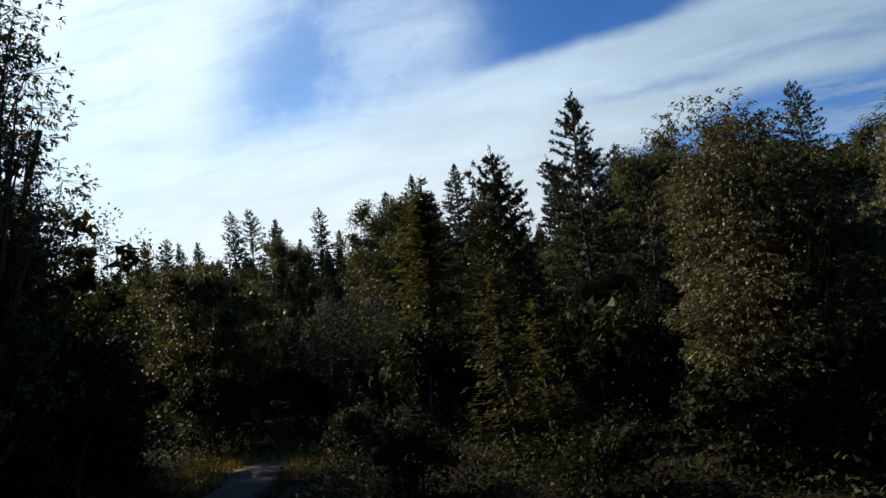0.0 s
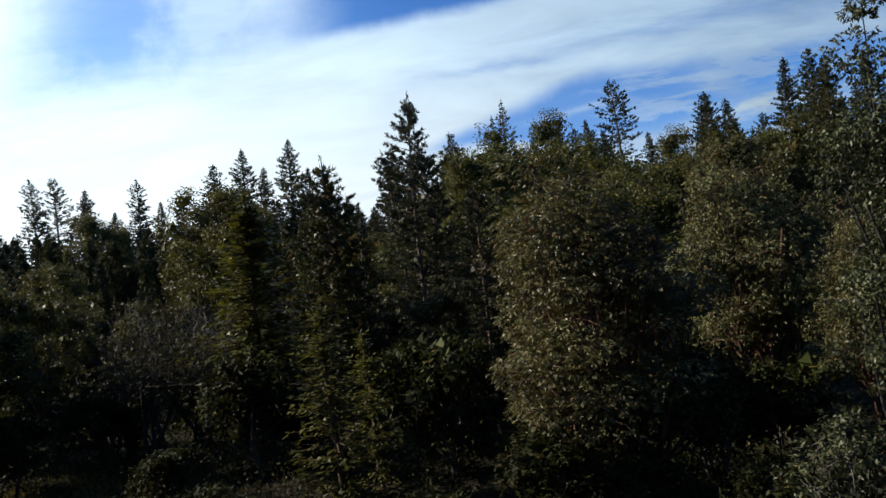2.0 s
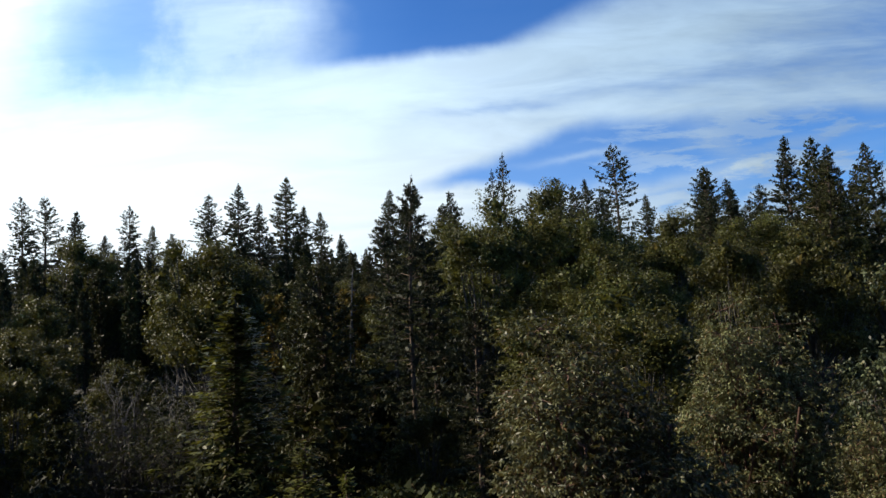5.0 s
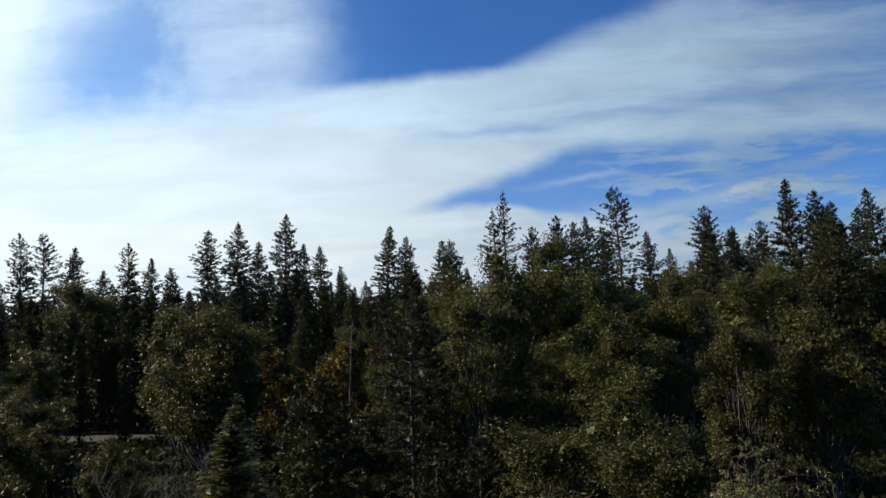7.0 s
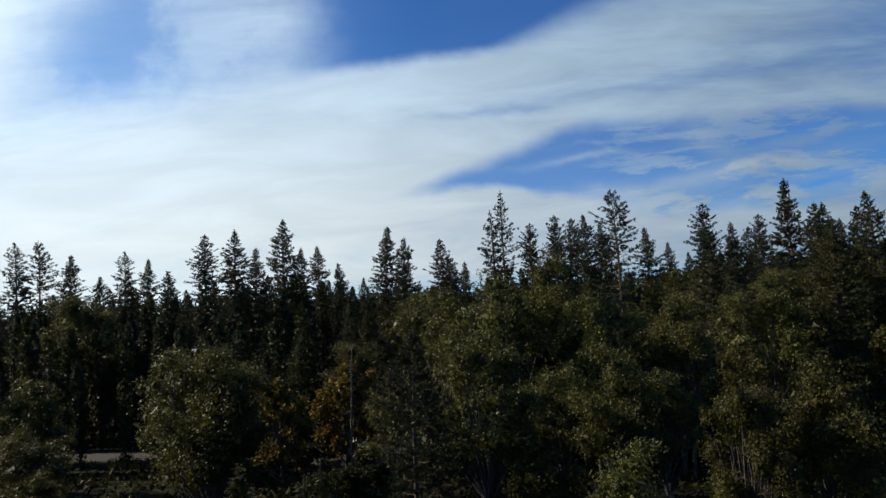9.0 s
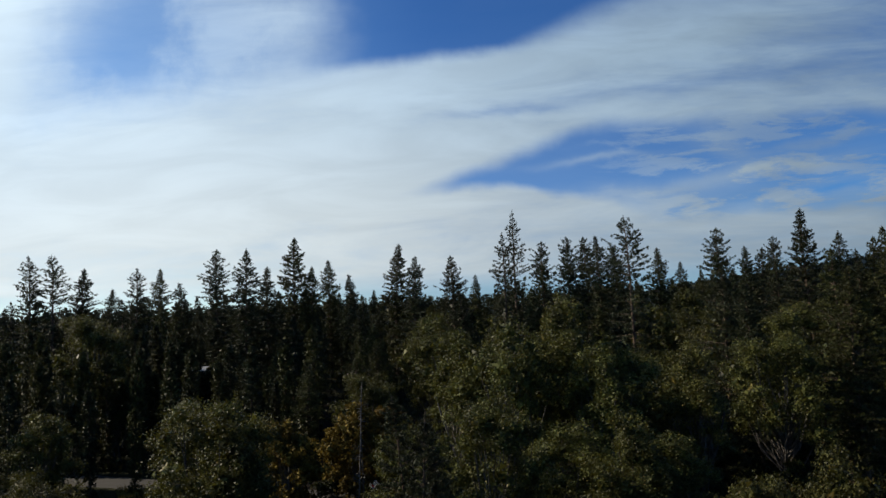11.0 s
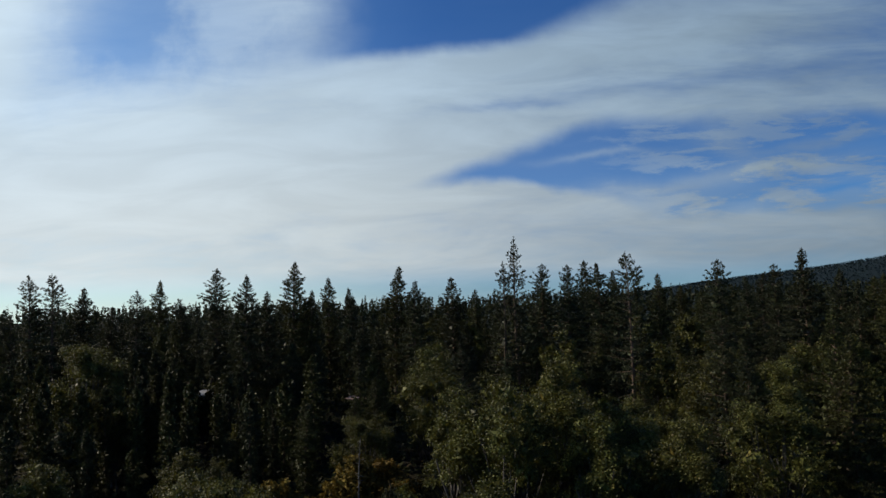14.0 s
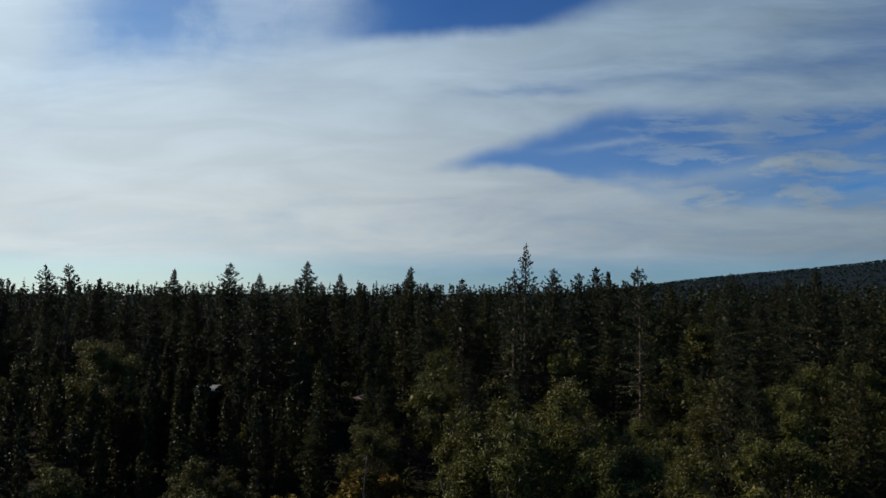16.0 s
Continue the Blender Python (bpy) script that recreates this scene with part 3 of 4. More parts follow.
# ---------------------------------------------------------------- road
def road(name, line, width, label):
    """A worn asphalt strip along a line, smoothed and crowned."""
    t = np.linspace(0, len(line) - 1, 110)
    p = np.array(line, float)
    x = np.interp(t, range(len(line)), p[:, 0])
    y = np.interp(t, range(len(line)), p[:, 1])
    for _ in range(6):
        x[1:-1], y[1:-1] = (x[:-2] + 2 * x[1:-1] + x[2:]) / 4, (y[:-2] + 2 * y[1:-1] + y[2:]) / 4
    d = unit(np.stack([np.gradient(x), np.gradient(y)], -1))
    side = np.stack([d[:, 1], -d[:, 0]], -1)
    v, half = [], (-1.0, -0.9, -0.33, 0.33, 0.9, 1.0)
    for k in range(len(t)):
        for h in half:
            q = np.array([x[k], y[k]]) + side[k] * h * width / 2 * (1 + 0.10 * math.sin(k * 0.9 + 2 * h) * math.sin(k * 0.37)) * min(1.0, 0.25 + (len(t) - 1 - k) / 9)
            v.append((q[0], q[1], float(ground_z(*q)) + (0.05 + 0.03 * (1 - h ** 2) if abs(h) < 0.95 else -0.05)))
    n = len(half)
    f = [(k * n + i, k * n + i + 1, (k + 1) * n + i + 1, (k + 1) * n + i) for k in range(len(t) - 1) for i in range(n - 1)]
    tagged(new(name, quads_mesh(name, v, f, ROAD)), label, "road", kind="structure")
    return np.stack([x, y], -1)


lane = np.concatenate([road("driveway", [(-6.4, -40), (-6.4, 2), (-7.6, 8.0), (-8.6, 11.8), (-9.3, 13.4)], 1.25, "worn grey driveway ending in dry grass"),
                       road("road", [(6, 54), (-8, 58), (-18, 61), (-26.5, 64.4), (-35, 67.8), (-47, 74), (-80, 83)], 3.6, "narrow worn grey asphalt lane between the trees")])


def off_lane(x, y):
    return float(np.min(np.hypot(lane[:, 0] - x, lane[:, 1] - y)))


# ---------------------------------------------------------------- model trees
OPEN = "tall dark green pine with rounded needle tufts"
pines = [tall_conifer("pine_tree", 11, 24, 3.7, 0.14, BARK, PINE, OPEN, 0.46),
         tall_conifer("pine_tree", 12, 24, 3.3, 0.18, BARK, PINE, OPEN, 0.44, lean=0.5),
         tall_conifer("pine_tree", 13, 24, 2.8, 0.30, BARK, PINE, "slender pine with a bare lower trunk", 0.50, lean=-0.5, thin=0.18, core=200),
         tall_conifer("pine_tree", 14, 24, 3.9, 0.10, BARK, PINE, OPEN, 0.46, slope=1.15)]
firs = [tall_conifer("fir_tree", 21, 24, 3.4, 0.06, BARK, FIR, "tall narrow fir with dense dark green sprays", 0.42, rise=0.1, slope=1.05),
        tall_conifer("fir_tree", 22, 24, 3.1, 0.08, BARK, FIR, "tall narrow fir with dense dark green sprays", 0.42, lean=0.4, rise=0.1),
        tall_conifer("fir_tree", 23, 24, 4.0, 0.05, BARK, PINE, "tall conical fir with dense dark green sprays", 0.44, rise=0.1, slope=0.95)]
open_pines = [tall_conifer("pine_tree", 16, 24, 3.0, 0.24, BARK, PINE, "sparse pine with open limbs and gaps between the tufts", 0.55, 0.32, lean=0.3, thin=0.28, core=30, slope=1.5),
              tall_conifer("pine_tree", 17, 24, 3.2, 0.15, BARK, PINE, "sparse pine with a thin leader over open limbs", 0.60, 0.36, thin=0.22, core=160, slope=0.8)]
back = [tall_conifer("pine_tree", 15, 24, 3.2, 0.16, BARK, PINE, "dark pine deep in the wood", 0.72, 0.52, 5, (0.62, 0.27), core=260, limb=0.2),
        tall_conifer("fir_tree", 25, 24, 3.0, 0.12, BARK, FIR, "dark fir deep in the wood", 0.72, 0.52, 5, (0.62, 0.27), rise=0.1, core=260, limb=0.2),
        tall_conifer("fir_tree", 26, 24, 2.7, 0.12, BARK, PINE, "dark narrow fir deep in the wood", 0.72, 0.50, 5, (0.60, 0.26), rise=0.1, core=260, limb=0.2)]
columns = [tall_conifer("cedar_tree", 27, 12, 1.05, 0.0, BARK, FIR, "narrow columnar young cedar", 0.36, 0.34, 6, (0.34, 0.15), rise=0.9, core=220, slope=1.3, limb=0.1),
           tall_conifer("cedar_tree", 28, 12, 0.85, 0.0, BARK, PINE, "narrow columnar young cedar", 0.36, 0.34, 6, (0.34, 0.15), rise=0.9, core=200, slope=1.3, limb=0.1)]
CLUMPED = "rounded olive green oak with clumped leaves"
oaks = [broadleaf("oak_tree", 31, 11, 3.4, 0.12, GREYBARK, OAK, CLUMPED, 46, 410, (0.116, 0.090), slim=True, puff=0.30, bunch=17),
        broadleaf("oak_tree", 32, 11, 3.0, 0.15, GREYBARK, OAK, CLUMPED, 42, 410, (0.116, 0.090), slim=True, puff=0.31, bunch=17),
        broadleaf("oak_tree", 33, 11, 3.9, 0.10, GREYBARK, OAK, "broad olive green oak with clumped leaves", 56, 390, (0.116, 0.090), puff=0.26, slim=True, bunch=17),
        broadleaf("oak_tree", 34, 11, 2.8, 0.10, GREYBARK, OAK, "narrow upright oak in olive green leaf", 44, 410, (0.116, 0.090), stems=2, slim=True, puff=0.30, bunch=17)]
near_oaks = [broadleaf("oak_tree", 38, 8.5, 2.6, 0.10, GREYBARK, OAK, "leafy olive green oak at the edge of the wood", 44, 420, (0.100, 0.072), slim=True, puff=0.30, bunch=17),
             broadleaf("oak_tree", 39, 8.5, 2.3, 0.08, GREYBARK, OAK, "leafy olive green oak at the edge of the wood", 42, 420, (0.100, 0.072), stems=2, slim=True, puff=0.31, bunch=17)]
backoaks = [broadleaf("oak_tree", 36, 11, 3.8, 0.05, GREYBARK, OAK, "rounded oak among the conifers", 40, 110, (0.30, 0.22), slim=True, bunch=12),
            broadleaf("oak_tree", 37, 11, 3.3, 0.05, GREYBARK, OAK, "rounded oak among the conifers", 40, 110, (0.30, 0.22), slim=True, bunch=12)]
golden = broadleaf("oak_tree", 35, 8, 2.8, -0.05, GREYBARK, GOLD, "small oak in orange autumn leaf", 50, 95, (0.26, 0.17))
madrones = [broadleaf("madrone_tree", 41, 6.3, 1.45, -0.1, REDBARK, MADRONE, "madrone with red-brown limbs and drooping glossy leaves", 118, 480, (0.078, 0.025), 1.0, 3, rosette=6, puff=0.33, trunk_r=0.010, core=0),
            broadleaf("madrone_tree", 42, 6.3, 1.6, 0.0, REDBARK, MADRONE, "madrone with red-brown limbs and drooping glossy leaves", 118, 480, (0.078, 0.025), 1.0, 4, rosette=6, puff=0.33, trunk_r=0.010, core=0),
            broadleaf("laurel_tree", 43, 7.0, 1.05, -0.1, DARKBARK, LAUREL, "slim evergreen laurel with dark leathery leaves", 64, 480, (0.068, 0.032), 0.7, 2, rosette=6, puff=0.38, trunk_r=0.008, core=0)]
tall = broadleaf("madrone_tree", 44, 11.5, 2.1, -0.1, REDBARK, MADRONE, "tall dark madrone with glossy leaves beside the start", 120, 170, (0.105, 0.042), 0.5, 2, rosette=6, puff=0.34, core=0)
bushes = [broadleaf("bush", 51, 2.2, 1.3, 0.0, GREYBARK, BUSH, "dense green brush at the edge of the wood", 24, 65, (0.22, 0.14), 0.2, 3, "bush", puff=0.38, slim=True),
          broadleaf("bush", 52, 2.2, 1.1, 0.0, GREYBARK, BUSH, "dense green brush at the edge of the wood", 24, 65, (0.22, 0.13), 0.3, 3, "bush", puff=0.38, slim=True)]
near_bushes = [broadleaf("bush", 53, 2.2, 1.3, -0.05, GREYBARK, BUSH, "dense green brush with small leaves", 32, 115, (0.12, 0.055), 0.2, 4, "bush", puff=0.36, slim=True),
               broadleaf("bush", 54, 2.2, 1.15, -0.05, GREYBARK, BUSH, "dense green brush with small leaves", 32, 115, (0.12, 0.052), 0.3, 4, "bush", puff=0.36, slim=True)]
shrub = broadleaf("bush", 55, 2.2, 1.1, -0.05, GREYBARK, LAUREL, "leathery-leaved green shrub below the madrones", 40, 170, (0.085, 0.034), 0.5, 4, "bush", rosette=5, puff=0.36, core=0)
youngs = [young_fir("young_fir", 61, 4, 1.45, 0.03, BARK, YOUNG, "young fir with layered yellow-green branches", 0.24, card=0.27, dens=3.4, slope=0.95),
          young_fir("young_fir", 62, 7, 2.1, 0.24, BARK, YOUNG, "young fir with dense yellow-green branches", 0.17, card=0.33, dens=3.6, slope=0.95)]
cedar = tall_conifer("cedar_tree", 63, 8, 1.75, 0.02, BARK, FIR, "dark dense incense cedar", 0.20, 0.15, 8, (0.15, 0.055), rise=0.5, core=420, slope=1.1)
lone = tall_conifer("pine_tree", 64, 11.5, 1.85, 0.14, BARK, PINE, "lone slender pine with tiers of needle tufts", 0.36, 0.12, 9, (0.17, 0.055), thin=0.06, lean=-0.2, rise=0.25, core=60, slope=1.15)
bares = [bare_tree("bare_bush", 71, 4.6, 0.45, DARKBARK, BUSH, "dark-stemmed leafless brush with fine grey twigs", 4, 3),
         bare_tree("bare_bush", 72, 4.2, 0.5, PALEBARK, BUSH, "pale grey leafless brush with fine twigs", 4, 0)]
snag = dead_snag("dead_tree", 75, 10, PALEBARK, "slim dead grey tree with short bare stubs")
models = [snag] + pines + firs + open_pines + columns + back + backoaks + near_oaks + oaks + [golden] + madrones + [tall] + bushes + near_bushes + [shrub] + youngs + [cedar, lone] + bares

# ---------------------------------------------------------------- named trees of the skyline: x, y, top
taken = []


def row(kind, height, rows, group, wide=1.0):
    for n, (x, y, top) in enumerate(rows):
        model, tall_ = kind[(n * 7 + int(abs(x) * 3)) % len(kind)], height
        if kind is oaks and y < 38:
            model, tall_ = near_oaks[n % 2], 8.5
        h = (top - float(ground_z(x, y))) * (1.02 if kind is oaks else 1.0)
        put(model, x, y, h, tall_, wide * (tall_ / h) ** 0.35 * ((1.1 if y > 30 else 0.85) if kind is oaks else 1.0), group=group)
        taken.append((x, y))


row(pines, 24, ((-60.9, 98.3, 26.3), (-55.6, 102.7, 24.4), (-44, 94.6, 23.4), (-48, 121.6, 22.7), (-55.1, 110, 21.5), 
                (17.5, 103.2, 25.4), (24.5, 120.3, 26.9), (24, 108.9, 25.8), (27.2, 112, 24.5), (40.3, 100.5, 25.3), (59.3, 130, 24)), "skyline pines", 1.0)
row(pines, 24, ((-83.9, 112, 26.4), (-84.9, 118, 26), (-77, 112, 24.5), (-79.6, 100, 24.1), (-72.9, 112, 20.4), (24.2, 62, 17.8), (1.1, 60, 16.7)), "skyline pines", 0.85)
row(firs + [pines[1], pines[3]], 24, ((-60, 139.3, 26.9), (-37.6, 109.7, 27.1), (-27.7, 92, 24.9), (-25.6, 95.3, 22.7), (-22.5, 98.7, 26.9), (-22.3, 126.1, 25.7), (-22.2, 152.4, 24.4), (-9.3, 112, 26.6),
               (-5.9, 107.5, 23.9), (0.5, 120.1, 24.8), (16.6, 122.7, 26.7), (36.1, 118, 24.1), (46.2, 106.7, 22.8), (57.7, 120, 25.2), (51.6, 91.5, 23), (44.1, 84.1, 25.5)), "skyline conifers", 0.97)
row(firs, 24, ((-20.6, 100, 22.7), (-17.3, 150, 20.6), (5.6, 160, 23.3), (43.6, 130, 22.1), (54.8, 150, 21.3), (51, 86, 20.2), (53, 86, 21.6), (46.8, 72, 21.7), (25.1, 58, 16.2),
               (30.1, 53.9, 18.5), (29, 50, 16.8)), "skyline conifers", 0.85)

row(open_pines, 24, ((-58.7, 100, 26.5), (10.3, 105.6, 30.1), (7.3, 96.3, 25.8), (21.9, 83.4, 25.7)), "skyline pines", 1.0)

# dark young columns on the low side
row(columns, 12, ((-33, 47, 9.6), (-38, 47, 10.4), (-42, 50, 11.5), (-35.5, 52, 10.8), (-33.5, 72.5, 12.4), (-30.5, 73, 11.8), (-27.5, 70.5, 11), (-25, 73, 11.5), (-39.5, 55, 11.6), (-44, 57, 12.4), (-39, 60, 11.6), (-41.5, 62, 12.6), (-46, 66, 13.6), (-38.5, 71, 13),
               (-43, 72, 13.8), (-48.5, 74, 14.6), (-35, 76, 13), (-51, 62, 13), (-47, 54, 11.8), (-29, 76, 12.4), (-34.0, 91, 11.5), (-55, 70, 14), (-57, 78, 15), (-52, 84, 15.5), (-45, 84, 14.5), (-26, 84, 13), (-49, 48, 11.5), (-54, 55, 12.5), (-57, 62, 13.5), (-60, 70, 14.5), (-44, 45, 10.8), (-48, 60, 12.8), (-52, 67, 13.6), (-54, 75, 14.8), (-40, 66, 12.4), (-47, 78, 15), (-41, 88, 15.5), (-60, 82, 16), (-33.5, 81, 13.6), (-38, 84, 14.6)), "young conifers", 0.8)

# oaks in front of the conifers
row(oaks, 11, ((19.2, 60, 9.3), (33.2, 75, 12.6), (41.5, 80, 14.1), (42.3, 72, 14.8), (18, 66, 10.3), (10.4, 62, 11.4), (-2, 76, 14.7), (-8.4, 66, 9.6), (-37, 75, 11.5), (-25.7, 42, 6.8),
               (14.6, 27, 9.1), (15.5, 46, 11.8), (12.3, 52, 12.7), (-31.5, 52, 9), (-16.8, 26, 6.5), (10, 46, 12), (3.9, 33, 5.6), (-3.1, 45, 8.3)), "oaks")
row(oaks, 11, ((8.9, 36.2, 9.5), (2.0, 39, 7.6), (6.3, 41, 8.4), (11.5, 38, 7.6), (-1.5, 41, 6.8), (12.6, 50, 11), (24.1, 52, 11.9), (46, 90, 13.5), (4, 49, 14.4), (8, 52.5, 15.4), (0.6, 53, 13.2), (-13.7, 38.4, 10.9), (-12.2, 36.4, 10.3), (-21.4, 54.2, 9.0), (-18.4, 54.6, 8.3), (1.6, 34.5, 10.7), (4.0, 64.2, 13.0), (26.0, 67.6, 14.2), (31.3, 65.2, 13.4), (11.3, 26.4, 8.4), (-42.3, 79, 16.7), (-2.1, 91.9, 14.9), (28.3, 73, 14.2)), "oaks")
for x, y, top in ((-12.0, 48.6, 8.3), (-8.3, 54.3, 8.6), (-5.2, 54.8, 8.2)):
    put(golden, x, y, top, 8, group="orange oaks")
    taken.append((x, y))

# near growth
for model, x, y, h, mh, wide in ((madrones[0], 2.05, 10.7, 6.25, 6.3, 1.5), (madrones[1], 5.9, 13.4, 6.4, 6.3, 1.2), (madrones[2], 5.5, 7.6, 7.2, 7.0, 0.95), (shrub, 4.25, 7.3, 2.15, 2.2, 1.0), (lone, 0.45, 16.3, 6.45, 11.5, 0.95), (madrones[1], 7.0, 11.2, 4.8, 6.3, 1.0),
                                 (tall, -11.5, 7.6, 14.0, 11.5, 0.98), (tall, -12.4, 8.8, 11.0, 11.5, 1.1), (near_bushes[0], -10.9, 9.2, 3.2, 2.2, 1.0), (near_bushes[1], -11.9, 10.6, 3.6, 2.2, 1.0), (near_oaks[0], -11.6, 8.2, 5.6, 8.5, 0.9), (near_oaks[0], -12.6, 9.6, 5.2, 8.5, 1.0), (youngs[0], -2.9, 12.6, 3.9, 4, 1.35), (youngs[0], -2.3, 13.6, 3.1, 4, 1.3), (youngs[1], -5.6, 17.2, 6.9, 7, 1.6), (youngs[1], -8.0, 25.5, 6.6, 7, 1.5), (bushes[0], -10.6, 57.9, 2.7, 2.2, 1.1), (bushes[1], -8.3, 57.0, 1.8, 2.2, 1.3), (bushes[0], -3.6, 56.4, 2.0, 2.2, 1.2), (bushes[1], -34.0, 93.5, 5.0, 2.2, 0.9), (bushes[0], -38.2, 94.0, 5.2, 2.2, 0.9), (bushes[1], -12.6, 98.6, 4.0, 2.2, 1.0), (bushes[0], -10.2, 99.4, 4.4, 2.2, 1.0), (bushes[0], -14.6, 99.0, 3.6, 2.2, 0.9), (near_bushes[0], -10.8, 18.2, 2.4, 2.2, 1.2), (near_bushes[1], 1.0, 9.7, 1.7, 2.2, 1.3), (near_bushes[0], 2.0, 9.6, 1.4, 2.2, 1.3), (near_bushes[1], 5.6, 12.2, 2.0, 2.2, 1.3), (near_bushes[1], -7.0, 13.8, 1.3, 2.2, 1.2),
                                 (cedar, -3.4, 18.8, 8.1, 8, 1.0), (cedar, -4.8, 21.5, 7.2, 8, 1.0), (lone, -1.5, 25.8, 11.5, 11.5, 0.82), (lone, -0.6, 28, 9.8, 11.5, 0.95), (lone, -2.7, 35.0, 11.1, 11.5, 0.95),
                                 (bares[0], -9.0, 17.8, 5.6, 4.6, 1.0), (bares[0], -7.9, 18.6, 4.8, 4.6, 1.0), (bares[0], -10.5, 19.5, 4.5, 4.6, 1.0), (bares[1], -11.6, 24.5, 4.9, 4.2, 1.1), (bares[1], -10.0, 26.0, 4.6, 4.2, 1.1), (bares[1], 23.0, 76.0, 3.2, 4.2, 1.2), (near_oaks[1], -0.8, 18.3, 3.9, 8.5, 1.15),
                                 (near_oaks[1], 2.6, 19.0, 6.2, 8.5, 1.3), (near_oaks[0], 5.6, 22.5, 7.4, 8.5, 1.2), (near_oaks[1], 4.6, 17.0, 6.2, 8.5, 1.1), (near_oaks[1], -13.5, 20.5, 5.4, 8.5, 1.0), (near_bushes[0], -11.2, 9.2, 1.6, 2.2, 1.2), (near_bushes[1], -8.8, 8.6, 0.9, 2.2, 1.3), (near_bushes[0], -13.6, 10.6, 2.4, 2.2, 1.2),
                                 (near_bushes[1], -4.2, 9.6, 1.5, 2.2, 1.2), (near_bushes[0], -1.0, 9.0, 1.2, 2.2, 1.3), (near_bushes[1], 3.6, 8.0, 1.3, 2.2, 1.3)):
    put(model, x, y, h, mh, wide)
    taken.append((x, y))
for x, y, top in ((-7.5, 53.6, 10.0), (-7.0, 47.8, 8.9)):
    put(snag, x, y, top - float(ground_z(x, y)), 10, group="dead trees")
    taken.append((x, y))

for x, y, h in ((-22, 15, 6.2), (-19.5, 22, 6.4), (-26.5, 22, 7.0), (-30, 32, 8.4), (-24, 31, 7.4), (-37, 38, 9.6), (-17.5, 14.5, 5.0), (-33, 24, 8.2), (-22, 37, 5.2), (-15.2, 31, 5.0), (-13.4, 17.2, 6.0), (-15.6, 19.5, 6.3), (-12.6, 10.4, 7.2), (-14.6, 12.8, 6.4), (-8.9, 21.5, 3.4)):
    put(near_oaks[int(abs(x * 7)) % 2], x, y, h, 8.5, 1.1, group="oaks")
    taken.append((x, y))

# ---------------------------------------------------------------- the rest of the wood
fill = np.random.default_rng(5)


def free(x, y, gap):
    return all((x - a_) ** 2 + (y - b_) ** 2 > gap * gap for a_, b_ in taken)


def glade(x, y):
    """The open ground before the lane."""
    return 34 < y < 69 and -0.56 < x / y < -0.38


def open_view(x, y):
    """Highest treetop at a place that stays under the skyline trees."""
    return min(2.8 + 0.140 * y, 11.5 + 0.058 * y, 17.0 + 0.0265 * y)


count = 0
for _ in range(4000):
    y = fill.uniform(56, 230) ** 1.0
    x = fill.uniform(-0.72, 0.72) * y
    gap = 3.0 if y < 130 else 4.0
    if count > 300 or glade(x, y) or off_lane(x, y) < 3.4 or not free(x, y, gap) or math.hypot(x + 36, y - 98) < 7 or math.hypot(x + 13, y - 103) < 4.0 or (70 < y < 97 and abs(x + 0.362 * y) < 2.6) or math.hypot(x + 9, y - 60) < 4:
        continue
    top = open_view(x, y) * fill.uniform(0.62, 1.03)
    h = top - float(ground_z(x, y))
    if fill.random() < (0.35 if y < 90 else 0.12):
        put(backoaks[int(fill.integers(2))], x, y, min(h, 13), 11, 1.0, group="oaks")
    else:
        kind = back if y > 80 or fill.random() < 0.5 else firs
        put(kind[int(fill.integers(len(kind)))], x, y, h, 24, 1.15, group="wood behind")
    taken.append((x, y))
    count += 1

for k in range(30):                    # close second rank behind the skyline trees on the low side
    y = fill.uniform(106, 130)
    x = (-0.72 + 0.0195 * k + fill.uniform(-0.006, 0.006)) * y
    if free(x, y, 2.2) and math.hypot(x + 36, y - 98) > 7:
        put(back[int(fill.integers(3))], x, y, fill.uniform(17.8, 20.4) - float(ground_z(x, y)), 24, 1.25, group="wood behind")
        taken.append((x, y))

count = 0
for _ in range(900):
    y = fill.uniform(60, 96)
    x = fill.uniform(-0.64, -0.20) * y
    if count > 46 or off_lane(x, y) < 3.0 or not free(x, y, 2.3) or abs(x + 0.366 * y) < 2.0 or (x > -15 and y < 66):
        continue
    if fill.random() < 0.35:
        put(backoaks[int(fill.integers(2))], x, y, fill.uniform(4.5, 7.5), 11, 1.05, group="oaks")
    else:
        put(columns[int(fill.integers(2))], x, y, fill.uniform(7.5, 12.5), 12, 0.95, group="young conifers")
    taken.append((x, y))
    count += 1

count = 0
for _ in range(3000):
    y = fill.uniform(11, 60)
    x = fill.uniform(-1.0, 0.62) * y
    if count > 80 or glade(x, y) or off_lane(x, y) < 2.6 or not free(x, y, 1.6):
        continue
    if x > 5 and y < 45:
        continue
    put((near_bushes if y < 24 else bushes)[int(fill.integers(2))], x, y, fill.uniform(1.4, 3.4), 2.2, group="brush")
    taken.append((x, y))
    count += 1

# unseen trees behind the camera, added to block low sky light
for _ in range(85):
    bearing, away = fill.uniform(95, 268), fill.uniform(11, 48)
    x, y = away * math.sin(math.radians(bearing)), away * math.cos(math.radians(bearing))
    if off_lane(x, y) < 3.0 or not free(x, y, 3.6) or (x < -6 and y > -14):
        continue
    put(back[int(fill.integers(3))], x, y, fill.uniform(15, 24), 24, 1.3, group="wood behind the start")
    taken.append((x, y))

for ob in models:                      # only the copies stay
    for piece in list(ob.children) + [ob]:
        bpy.data.objects.remove(piece)


